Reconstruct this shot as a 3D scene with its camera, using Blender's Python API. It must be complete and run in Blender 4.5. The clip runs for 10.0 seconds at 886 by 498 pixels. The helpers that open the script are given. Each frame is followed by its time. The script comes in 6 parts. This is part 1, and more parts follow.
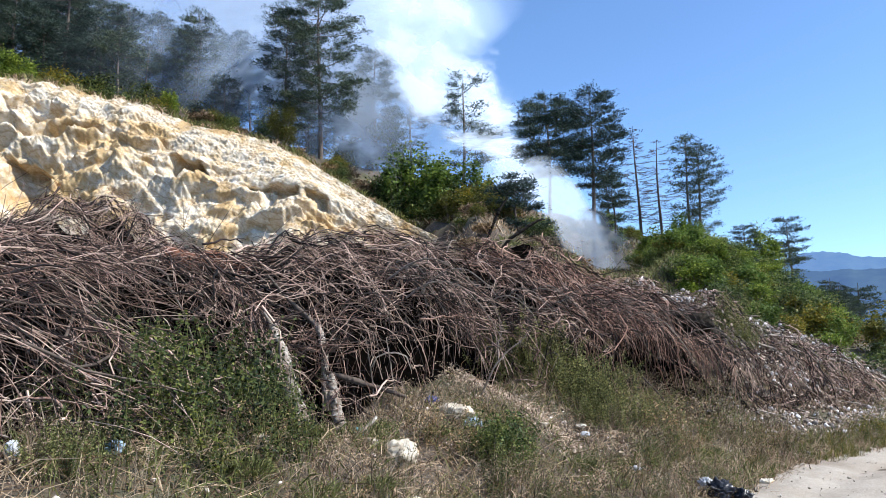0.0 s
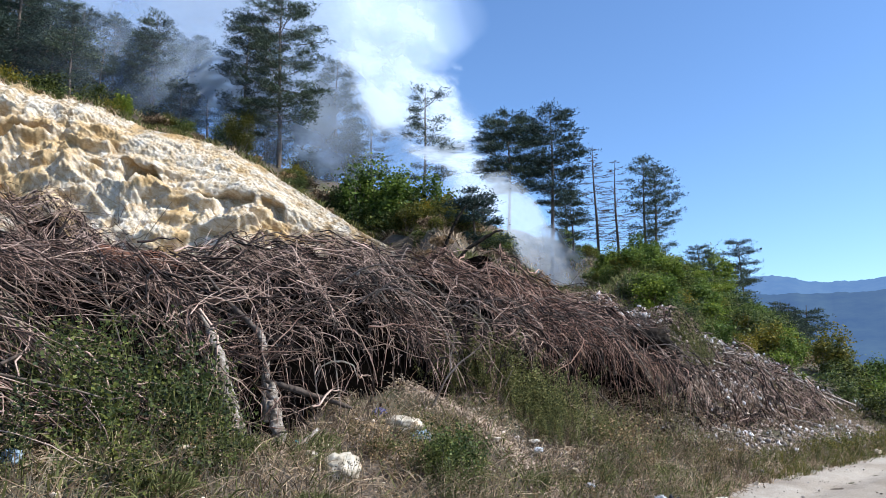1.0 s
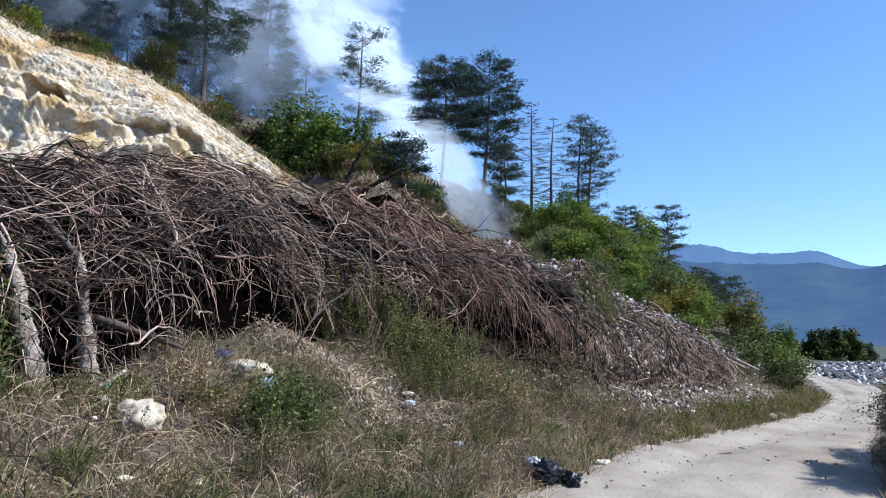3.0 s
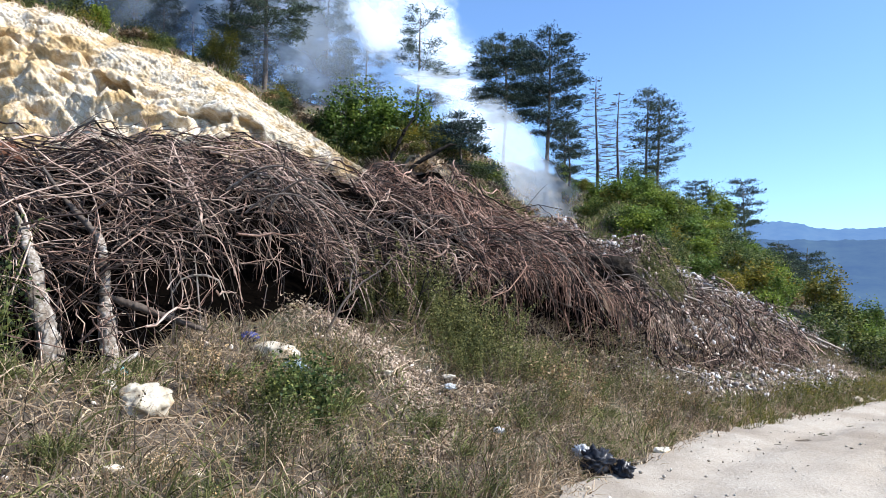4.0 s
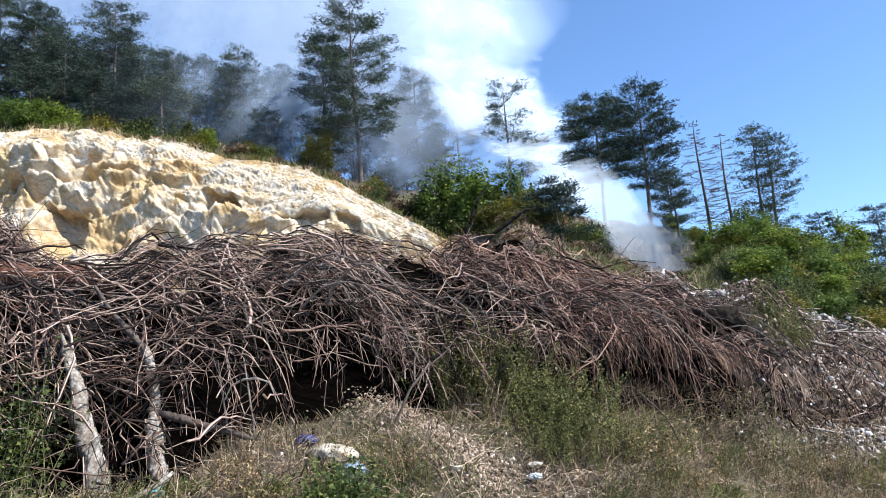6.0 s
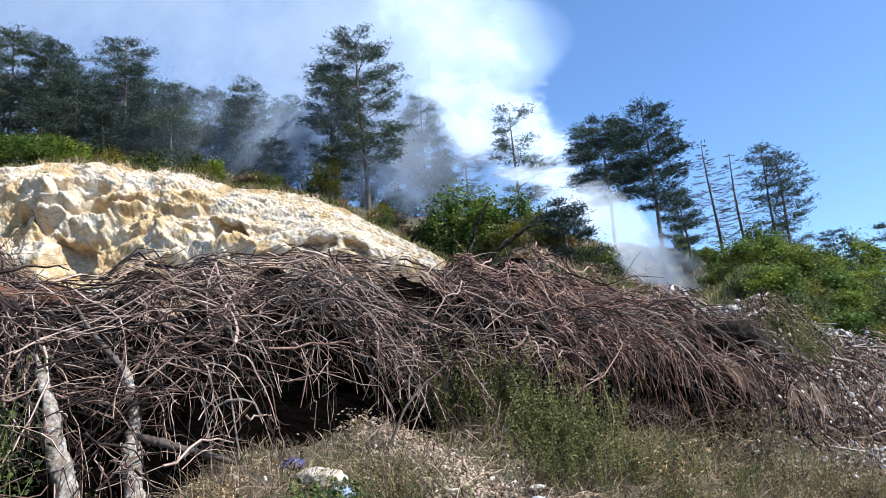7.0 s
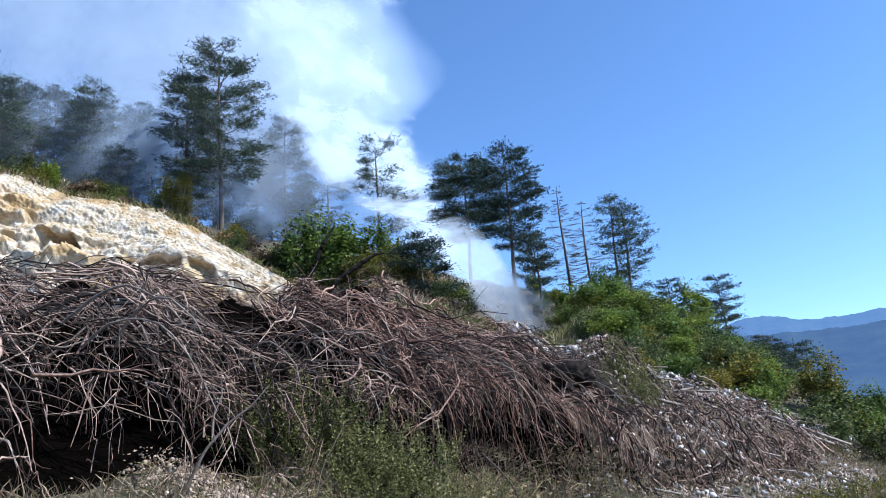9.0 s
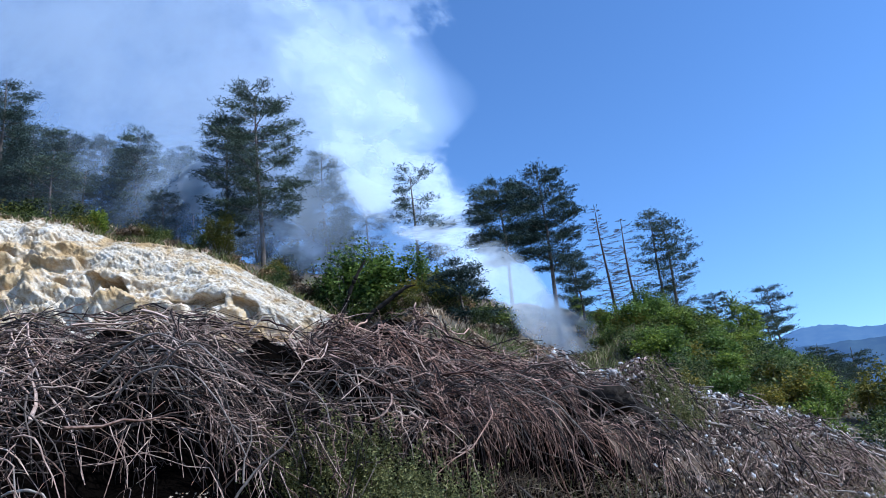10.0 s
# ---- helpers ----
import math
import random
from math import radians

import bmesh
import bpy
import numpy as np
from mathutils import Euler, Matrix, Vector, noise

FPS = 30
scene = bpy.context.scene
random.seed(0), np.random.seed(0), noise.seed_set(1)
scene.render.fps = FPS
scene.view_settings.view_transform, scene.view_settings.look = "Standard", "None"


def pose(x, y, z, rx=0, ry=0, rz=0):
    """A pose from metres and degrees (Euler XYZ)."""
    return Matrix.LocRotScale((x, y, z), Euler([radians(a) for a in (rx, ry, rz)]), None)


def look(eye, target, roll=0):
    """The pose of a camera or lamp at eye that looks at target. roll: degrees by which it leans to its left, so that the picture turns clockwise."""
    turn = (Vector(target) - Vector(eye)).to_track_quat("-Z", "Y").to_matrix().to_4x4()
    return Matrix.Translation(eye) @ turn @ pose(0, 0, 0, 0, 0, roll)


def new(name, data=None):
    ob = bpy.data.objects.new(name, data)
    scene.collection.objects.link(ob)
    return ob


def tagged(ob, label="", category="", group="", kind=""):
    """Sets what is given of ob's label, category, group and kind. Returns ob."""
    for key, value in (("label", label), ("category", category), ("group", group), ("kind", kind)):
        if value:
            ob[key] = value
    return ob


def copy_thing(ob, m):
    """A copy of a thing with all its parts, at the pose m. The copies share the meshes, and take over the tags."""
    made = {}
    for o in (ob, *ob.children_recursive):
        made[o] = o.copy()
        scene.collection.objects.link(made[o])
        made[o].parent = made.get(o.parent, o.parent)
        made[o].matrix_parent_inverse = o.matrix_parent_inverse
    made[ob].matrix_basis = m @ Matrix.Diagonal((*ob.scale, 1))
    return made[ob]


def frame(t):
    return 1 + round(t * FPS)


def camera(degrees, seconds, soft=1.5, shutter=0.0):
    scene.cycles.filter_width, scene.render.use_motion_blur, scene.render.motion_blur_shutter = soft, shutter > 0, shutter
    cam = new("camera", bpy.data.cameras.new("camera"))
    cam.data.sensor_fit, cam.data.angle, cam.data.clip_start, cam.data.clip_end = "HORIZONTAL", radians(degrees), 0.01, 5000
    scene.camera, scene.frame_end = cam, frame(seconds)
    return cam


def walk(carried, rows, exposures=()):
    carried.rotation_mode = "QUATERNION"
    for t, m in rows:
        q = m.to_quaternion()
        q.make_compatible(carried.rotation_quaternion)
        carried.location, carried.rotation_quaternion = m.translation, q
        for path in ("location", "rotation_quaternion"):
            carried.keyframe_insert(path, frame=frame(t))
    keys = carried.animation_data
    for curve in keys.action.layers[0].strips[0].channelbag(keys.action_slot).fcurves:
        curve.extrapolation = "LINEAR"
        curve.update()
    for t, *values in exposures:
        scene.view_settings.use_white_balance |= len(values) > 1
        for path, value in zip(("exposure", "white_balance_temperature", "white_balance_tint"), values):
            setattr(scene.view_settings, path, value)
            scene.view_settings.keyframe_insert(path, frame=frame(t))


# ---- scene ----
PATH = [
    (0, (-0.008, -0.003, 1.781), (-0.000, 9.873, 3.351), -1.41),
    (0.5, (-0.008, 0.218, 1.748), (0.334, 9.999, 3.802), -0.29),
    (1, (0.080, 0.398, 1.708), (0.666, 10.220, 3.490), -0.57),
    (1.5, (0.327, 0.638, 1.688), (0.433, 10.495, 3.367), 3.91),
    (2, (0.452, 0.987, 1.621), (1.993, 10.689, 3.495), 1.29),
    (2.5, (0.709, 1.147, 1.596), (3.050, 10.660, 3.603), 0.50),
    (2.7, (0.836, 1.240, 1.634), (2.381, 10.981, 3.286), 2.06),
    (3.8, (1.271, 1.831, 1.620), (2.597, 11.714, 2.368), 1.58),
    (4, (1.390, 1.920, 1.581), (1.885, 11.869, 2.468), 1.12),
    (4.5, (1.655, 2.022, 1.650), (1.615, 11.985, 2.510), -1.28),
    (5, (1.723, 2.207, 1.632), (2.091, 12.126, 2.847), 0.48),
    (5.5, (1.843, 2.373, 1.678), (1.135, 12.218, 3.283), -2.28),
    (7, (2.105, 2.912, 1.534), (0.904, 12.552, 3.909), -5.37),
    (7.5, (2.141, 2.999, 1.527), (1.423, 12.733, 3.700), -5.24),
    (8, (2.306, 3.191, 1.461), (1.834, 12.956, 3.566), -4.03),
    (8.5, (2.318, 3.358, 1.522), (3.561, 13.156, 3.087), -2.42),
    (9, (2.364, 3.547, 1.585), (3.146, 13.159, 4.231), -4.77),
    (9.5, (2.549, 3.519, 1.644), (2.957, 13.053, 4.633), -3.17),
    (10, (2.572, 3.535, 1.652), (2.792, 13.059, 4.690), -6.82),
]
cam = camera(64.4, 10.0, soft=0.9)
walk(cam, [(t, look(eye, target, roll)) for t, eye, target, roll in PATH],
     [(t, 0.76 + e, warm - 90, 9) for t, e, warm in ((0, -0.02, 6080), (0.5, -0.03, 6060), (1.0, -0.18, 6000), (1.5, -0.10, 5980), (2.0, -0.06, 5950), (2.5, -0.38, 5650), (3.8, 0.05, 6060), (4.5, 0.2, 6080), (5.5, 0.1, 6080), (7.0, 0.0, 5980), (8.0, 0.03, 5970), (8.5, 0.08, 5950), (9.0, -0.15, 5560), (9.6, -0.32, 5280), (10.0, -0.40, 5180))])

# ---- daylight ----
SUN_AZIMUTH = 108.0      # degrees from +y towards +x
SUN_HEIGHT = 46.0
world = bpy.data.worlds.new("sky")
scene.world = world
world.use_nodes = True
wn = world.node_tree.nodes
sky = wn.new("ShaderNodeTexSky")
sky.sky_type = "NISHITA"
sky.sun_disc = False
sky.sun_elevation = radians(SUN_HEIGHT)
sky.sun_rotation = radians(SUN_AZIMUTH)
sky.altitude = 600
sky.air_density = 1.0
sky.dust_density = 0.1
sky.ozone_density = 5.0
wn["Background"].inputs["Strength"].default_value = 0.14
world.node_tree.links.new(sky.outputs[0], wn["Background"].inputs["Color"])
sun = new("sun", bpy.data.lights.new("sun", "SUN"))
sun.data.energy = 5.0
sun.data.angle = radians(0.55)
sun.data.color = (1.0, 0.95, 0.87)
a, h = radians(SUN_AZIMUTH), radians(SUN_HEIGHT)
sun_way = Vector((math.sin(a) * math.cos(h), math.cos(a) * math.cos(h), math.sin(h)))
sun.matrix_world = look(sun_way * 60, (0, 0, 0))


# ---- materials ----
def links(m):
    m.use_nodes = True
    return m.node_tree.nodes, m.node_tree.links


def noise_tex(nt, lk, coord, scale, detail=4.0, rough=0.6):
    n = nt.new("ShaderNodeTexNoise")
    n.inputs["Scale"].default_value = scale
    n.inputs["Detail"].default_value = detail
    n.inputs["Roughness"].default_value = rough
    lk.new(coord, n.inputs["Vector"])
    return n.outputs["Fac"]


def ramp(nt, lk, value, stops):
    r = nt.new("ShaderNodeValToRGB")
    e = r.color_ramp.elements
    while len(e) < len(stops):
        e.new(0.5)
    for k, (p, c) in enumerate(stops):
        e[k].position, e[k].color = p, (*c, 1)
    lk.new(value, r.inputs["Fac"])
    return r.outputs["Color"]


def mixed(nt, lk, fac, one, two, mode="MIX"):
    n = nt.new("ShaderNodeMix")
    n.data_type, n.blend_type = "RGBA", mode
    for sock, v in ((n.inputs[0], fac), (n.inputs[6], one), (n.inputs[7], two)):
        if isinstance(v, (int, float)):
            sock.default_value = v
        elif isinstance(v, tuple):
            sock.default_value = (*v, 1)
        else:
            lk.new(v, sock)
    return n.outputs[2]


def surface(name, stops, fine=20.0, coarse=1.5, rough=0.85, bump=0.3, dist=0.02, island=0.0, per_object=0.0, leafy=0.0, blotch=None, amount=0.5, vary=0.0):
    """Two scales of noise over a colour ramp, with relief; island / per_object vary the tone piece by piece."""
    m = bpy.data.materials.new(name)
    nt, lk = links(m)
    b = nt["Principled BSDF"]
    co = nt.new("ShaderNodeTexCoord").outputs["Object"]
    f = noise_tex(nt, lk, co, fine)
    c = noise_tex(nt, lk, co, coarse, 3)
    mx = nt.new("ShaderNodeMath")
    mx.operation = "MULTIPLY_ADD"
    lk.new(f, mx.inputs[0])
    mx.inputs[1].default_value = 0.5
    half = nt.new("ShaderNodeMath")
    half.operation = "MULTIPLY"
    half.inputs[1].default_value = 0.5
    lk.new(c, half.inputs[0])
    lk.new(half.outputs[0], mx.inputs[2])
    tone = mx.outputs[0]
    if island or per_object:
        if island:
            rnd = nt.new("ShaderNodeNewGeometry").outputs["Random Per Island"]
        else:
            rnd = nt.new("ShaderNodeObjectInfo").outputs["Random"]
        k = nt.new("ShaderNodeMath")
        k.operation = "MULTIPLY_ADD"
        lk.new(rnd, k.inputs[0])
        k.inputs[1].default_value = island or per_object
        sub = nt.new("ShaderNodeMath")
        sub.operation = "SUBTRACT"
        lk.new(tone, sub.inputs[0])
        sub.inputs[1].default_value = (island or per_object) / 2
        lk.new(sub.outputs[0], k.inputs[2])
        tone = k.outputs[0]
    col = ramp(nt, lk, tone, stops)
    if blotch:
        w = noise_tex(nt, lk, co, coarse * 0.6, 5, 0.65)
        st = ramp(nt, lk, w, [(0.48, (0, 0, 0)), (0.62, (amount,) * 3)])
        col = mixed(nt, lk, st, col, blotch)
    if vary:
        who = nt.new("ShaderNodeObjectInfo").outputs["Random"]
        tint = ramp(nt, lk, who, [(0.0, (1 - vary, 1 - 0.8 * vary, 1 - 0.5 * vary)), (0.5, (1, 1, 1)), (1.0, (1 + 1.1 * vary, 1 + 0.7 * vary, 1 - 0.3 * vary))])
        col = mixed(nt, lk, 1.0, col, tint, "MULTIPLY")
    lk.new(col, b.inputs["Base Color"])
    b.inputs["Roughness"].default_value = rough
    b.inputs["Specular IOR Level"].default_value = 0.25
    if bump:
        bp = nt.new("ShaderNodeBump")
        bp.inputs["Strength"].default_value = bump
        bp.inputs["Distance"].default_value = dist
        lk.new(mx.outputs[0], bp.inputs["Height"])
        lk.new(bp.outputs[0], b.inputs["Normal"])
    if leafy:
        t = nt.new("ShaderNodeBsdfTranslucent")
        lk.new(col, t.inputs["Color"])
        s = nt.new("ShaderNodeMixShader")
        s.inputs[0].default_value = leafy
        lk.new(b.outputs[0], s.inputs[1])
        lk.new(t.outputs[0], s.inputs[2])
        lk.new(s.outputs[0], nt["Material Output"].inputs["Surface"])
    return m


SOIL = surface("soil", [(0.25, (0.029, 0.022, 0.016)), (0.5, (0.086, 0.065, 0.047)), (0.75, (0.166, 0.133, 0.099))], 14, 0.8, 0.95, 0.9, 0.08, blotch=(0.065, 0.075, 0.030), amount=0.6)
GRAVEL = surface("road gravel", [(0.25, (0.232, 0.189, 0.146)), (0.5, (0.353, 0.305, 0.245)), (0.75, (0.464, 0.413, 0.344))], 30, 0.7, 0.95, 0.8, 0.04, blotch=(0.22, 0.175, 0.13), amount=0.6)
PEBBLE = surface("road pebbles", [(0.1, (0.224, 0.189, 0.146)), (0.5, (0.344, 0.301, 0.249)), (0.9, (0.499, 0.464, 0.404))], 20, 5, 0.9, 0.3, 0.02, island=0.6)


def rock_material():
    """Broken limestone: warm cream faces, ochre seams and hollows, fine rubble grain."""
    m = bpy.data.materials.new("quarry rock")
    nt, lk = links(m)
    b = nt["Principled BSDF"]
    co = nt.new("ShaderNodeTexCoord").outputs["Object"]
    big = noise_tex(nt, lk, co, 0.30, 6, 0.65)
    mid = noise_tex(nt, lk, co, 1.6, 8, 0.72)
    fine = noise_tex(nt, lk, co, 7.0, 6, 0.75)
    col = ramp(nt, lk, mid, [(0.33, (0.42, 0.31, 0.17)), (0.43, (0.62, 0.51, 0.36)), (0.51, (0.72, 0.645, 0.52)), (0.62, (0.77, 0.72, 0.64))])
    ochre = ramp(nt, lk, big, [(0.49, (0, 0, 0)), (0.58, (0.9, 0.9, 0.9))])
    col = mixed(nt, lk, ochre, col, mixed(nt, lk, fine, (0.38, 0.23, 0.085), (0.71, 0.54, 0.29)))
    mp = nt.new("ShaderNodeMapping")
    mp.vector_type = "TEXTURE"
    mp.inputs["Rotation"].default_value = (0, radians(30), 0)
    mp.inputs["Scale"].default_value = (1.5, 1.0, 0.65)
    lk.new(co, mp.inputs["Vector"])
    streak = noise_tex(nt, lk, mp.outputs[0], 1.3, 8, 0.72)
    col = mixed(nt, lk, ramp(nt, lk, streak, [(0.54, (0, 0, 0)), (0.70, (0.5, 0.5, 0.5))]), col, (0.58, 0.46, 0.34))
    col = mixed(nt, lk, ramp(nt, lk, fine, [(0.34, (0.5, 0.5, 0.5)), (0.47, (0, 0, 0))]), col, (0.40, 0.29, 0.18))
    # broken blocks: each has its own tone, with ochre cracks between
    bent = nt.new("ShaderNodeVectorMath")
    bent.operation = "MULTIPLY_ADD"
    soft = nt.new("ShaderNodeTexNoise")
    soft.inputs["Scale"].default_value = 1.1
    lk.new(mp.outputs[0], soft.inputs["Vector"])
    lk.new(soft.outputs["Color"], bent.inputs[0])
    bent.inputs[1].default_value = (0.9, 0.9, 0.9)
    lk.new(mp.outputs[0], bent.inputs[2])

    def blocks(scale, feature):
        n = nt.new("ShaderNodeTexVoronoi")
        n.feature = feature
        n.inputs["Scale"].default_value = scale
        lk.new(bent.outputs[0], n.inputs["Vector"])
        return n

    for scale, low in ((1.0, 0.90), (3.2, 0.86)):
        sp = nt.new("ShaderNodeSeparateColor")
        lk.new(blocks(scale, "F1").outputs["Color"], sp.inputs[0])
        col = mixed(nt, lk, 1.0, col, ramp(nt, lk, sp.outputs[0], [(0.0, (low, low * 0.95, low * 0.88)), (0.6, (1, 1, 1))]), "MULTIPLY")
    crack = ramp(nt, lk, blocks(1.0, "DISTANCE_TO_EDGE").outputs["Distance"], [(0.0, (0.5, 0.5, 0.5)), (0.05, (0, 0, 0))])
    col = mixed(nt, lk, crack, col, (0.30, 0.20, 0.10))
    col = mixed(nt, lk, 1.0, col, (0.90, 0.885, 0.87), "MULTIPLY")
    lk.new(col, b.inputs["Base Color"])
    b.inputs["Roughness"].default_value = 0.95
    b.inputs["Specular IOR Level"].default_value = 0.1

    def relief(strength, reach, height, under=None):
        bp = nt.new("ShaderNodeBump")
        bp.inputs["Strength"].default_value = strength
        bp.inputs["Distance"].default_value = reach
        lk.new(height, bp.inputs["Height"])
        if under:
            lk.new(under, bp.inputs["Normal"])
        return bp.outputs[0]

    lk.new(relief(0.5, 0.08, fine, relief(0.35, 0.20, streak)), b.inputs["Normal"])
    return m


ROCK = rock_material()
SCREE = surface("beige scree", [(0.1, (0.150, 0.102, 0.066)), (0.5, (0.275, 0.200, 0.138)), (0.92, (0.500, 0.395, 0.295))], 20, 5, 0.95, 0.3, 0.02, island=0.8)
EARTH = surface("tipped earth", [(0.28, (0.030, 0.021, 0.015)), (0.48, (0.085, 0.058, 0.041)), (0.64, (0.190, 0.140, 0.102)), (0.80, (0.40, 0.32, 0.25))], 26, 4, 0.95, 1.0, 0.06)
PALE_CHIP = surface("whitish rubble", [(0.05, (0.130, 0.105, 0.090)), (0.45, (0.360, 0.320, 0.290)), (0.85, (0.760, 0.730, 0.710))], 20, 5, 0.9, 0.3, 0.02, island=0.95)
CLOD = surface("beige clods", [(0.08, (0.110, 0.075, 0.050)), (0.5, (0.330, 0.250, 0.185)), (0.92, (0.700, 0.600, 0.500))], 20, 5, 0.95, 0.3, 0.02, island=0.9)
STONE = surface("pale stone", [(0.30, (0.246, 0.189, 0.123)), (0.46, (0.473, 0.397, 0.294)), (0.64, (0.681, 0.625, 0.530))], 14, 5, 0.95, 1.0, 0.04, per_object=0.25, blotch=(0.46, 0.30, 0.12), amount=0.6)
LIMESTONE = surface("white limestone", [(0.30, (0.24, 0.18, 0.115)), (0.47, (0.42, 0.36, 0.27)), (0.66, (0.60, 0.56, 0.48))], 9, 4, 0.95, 1.0, 0.04, blotch=(0.40, 0.24, 0.09), amount=0.9)
TWIG = surface("dry twig bark", [(0.15, (0.007, 0.005, 0.004)), (0.48, (0.034, 0.020, 0.016)), (0.62, (0.160, 0.092, 0.066)), (0.90, (0.560, 0.405, 0.318))], 30, 3, 0.85, 0.0, island=0.9)
PALE_TWIG = surface("sun-bleached twig bark", [(0.15, (0.009, 0.006, 0.005)), (0.48, (0.045, 0.027, 0.021)), (0.65, (0.185, 0.110, 0.081)), (0.93, (0.540, 0.395, 0.315))], 30, 3, 0.85, 0.0, island=0.9)
RUST_TWIG = surface("reddish twig bark", [(0.15, (0.009, 0.005, 0.004)), (0.46, (0.046, 0.023, 0.017)), (0.64, (0.190, 0.095, 0.062)), (0.92, (0.520, 0.330, 0.245))], 30, 3, 0.85, 0.0, island=0.9)
# near black without sheen: paints deep shade into the gaps between branches
PILE_SHADE = surface("painted shade under branches", [(0.3, (0.0015, 0.0012, 0.0010)), (0.6, (0.0035, 0.0027, 0.0022)), (0.85, (0.012, 0.009, 0.007))], 22, 2, 1.0, 0.9, 0.08)
PILE_SHADE.node_tree.nodes["Principled BSDF"].inputs["Specular IOR Level"].default_value = 0.0
BARK = surface("rough brown bark", [(0.3, (0.034, 0.026, 0.021)), (0.5, (0.103, 0.079, 0.062)), (0.72, (0.232, 0.194, 0.163))], 14, 3, 0.9, 0.9, 0.04)
NEEDLE = surface("pine needles", [(0.2, (0.017, 0.031, 0.023)), (0.5, (0.039, 0.060, 0.043)), (0.8, (0.086, 0.114, 0.076))], 3, 0.6, 0.6, 0.0, island=0.6, leafy=0.2, vary=0.35)
LEAF = surface("green leaves", [(0.22, (0.026, 0.050, 0.012)), (0.5, (0.088, 0.121, 0.033)), (0.82, (0.222, 0.238, 0.072))], 3, 0.35, 0.6, 0.0, island=0.8, leafy=0.35, vary=0.35)
LEAF_YELLOW = surface("yellowing leaves", [(0.2, (0.062, 0.071, 0.015)), (0.5, (0.129, 0.129, 0.026)), (0.8, (0.258, 0.212, 0.041))], 3, 0.5, 0.6, 0.0, island=0.7, leafy=0.35, vary=0.35)
LEAF_BRIGHT = surface("fresh yellow-green leaves", [(0.2, (0.050, 0.084, 0.014)), (0.5, (0.118, 0.174, 0.029)), (0.8, (0.235, 0.291, 0.056))], 3, 0.35, 0.55, 0.0, island=0.8, leafy=0.4, vary=0.35)
LEAF_BROWN = surface("withered brown leaves", [(0.2, (0.073, 0.050, 0.031)), (0.5, (0.215, 0.150, 0.090)), (0.8, (0.396, 0.292, 0.185))], 3, 0.5, 0.7, 0.0, island=0.8, leafy=0.25, vary=0.35)
LEAF_DARK = surface("dark olive leaves", [(0.25, (0.012, 0.020, 0.006)), (0.5, (0.042, 0.060, 0.016)), (0.82, (0.138, 0.158, 0.042))], 4, 0.8, 0.6, 0.0, island=0.9, leafy=0.3, vary=0.35)
LEAF_DULL = surface("dull brown-green leaves", [(0.2, (0.039, 0.031, 0.019)), (0.5, (0.099, 0.077, 0.047)), (0.8, (0.206, 0.163, 0.103))], 4, 0.8, 0.65, 0.0, island=0.9, leafy=0.25)
LEAF_OLIVE = surface("olive leaves", [(0.2, (0.044, 0.053, 0.015)), (0.5, (0.138, 0.145, 0.046)), (0.8, (0.307, 0.285, 0.105))], 4, 0.8, 0.6, 0.0, island=0.9, leafy=0.35)
DRY_GRASS = surface("dry grass", [(0.12, (0.090, 0.058, 0.032)), (0.45, (0.285, 0.195, 0.115)), (0.8, (0.590, 0.450, 0.300))], 3, 0.7, 0.8, 0.0, island=0.85, leafy=0.25)
GREEN_GRASS = surface("olive grass", [(0.1, (0.047, 0.053, 0.017)), (0.5, (0.125, 0.133, 0.041)), (0.9, (0.267, 0.258, 0.095))], 3, 0.7, 0.75, 0.0, island=0.8, leafy=0.3)
WHITE_WOOD = surface("bleached wood with bark scraps", [(0.34, (0.085, 0.062, 0.046)), (0.48, (0.215, 0.175, 0.137)), (0.60, (0.455, 0.410, 0.360)), (0.76, (0.654, 0.620, 0.570))], 40, 9, 0.9, 0.8, 0.015, blotch=(0.20, 0.16, 0.12), amount=0.6)
GREY_WOOD = surface("weathered grey wood", [(0.25, (0.120, 0.095, 0.073)), (0.5, (0.232, 0.189, 0.155)), (0.75, (0.387, 0.344, 0.292))], 25, 3, 0.85, 0.5, 0.015, per_object=0.3)
# burnt wood; its black also serves two lumps that paint a cavity's shade
CHAR_AND_SHADE = surface("charred wood", [(0.3, (0.009, 0.008, 0.007)), (0.6, (0.030, 0.024, 0.019)), (0.85, (0.095, 0.073, 0.052))], 18, 3, 0.85, 0.8, 0.03)
MIXED_STONE = surface("mixed rubble stone", [(0.05, (0.052, 0.040, 0.030)), (0.55, (0.163, 0.129, 0.101)), (0.97, (0.413, 0.370, 0.318))], 12, 4, 0.9, 0.5, 0.02, per_object=0.95)
CHAR_AND_SHADE.node_tree.nodes["Principled BSDF"].inputs["Specular IOR Level"].default_value = 0.05
RUBBLE = surface("grey rubble and litter", [(0.05, (0.068, 0.049, 0.033)), (0.38, (0.166, 0.113, 0.079)), (0.62, (0.363, 0.264, 0.188)), (0.92, (0.725, 0.611, 0.501))], 20, 5, 0.85, 0.3, 0.02, island=0.95)
WASTE = surface("mixed waste", [(0.05, (0.04, 0.04, 0.045)), (0.35, (0.17, 0.155, 0.15)), (0.6, (0.42, 0.40, 0.40)), (0.9, (0.80, 0.79, 0.80))], 3, 1, 0.7, 0.0, island=0.95)
BLACK_FOIL = surface("black plastic foil", [(0.3, (0.010, 0.010, 0.012)), (0.7, (0.030, 0.030, 0.036))], 12, 3, 0.28, 0.5, 0.02)
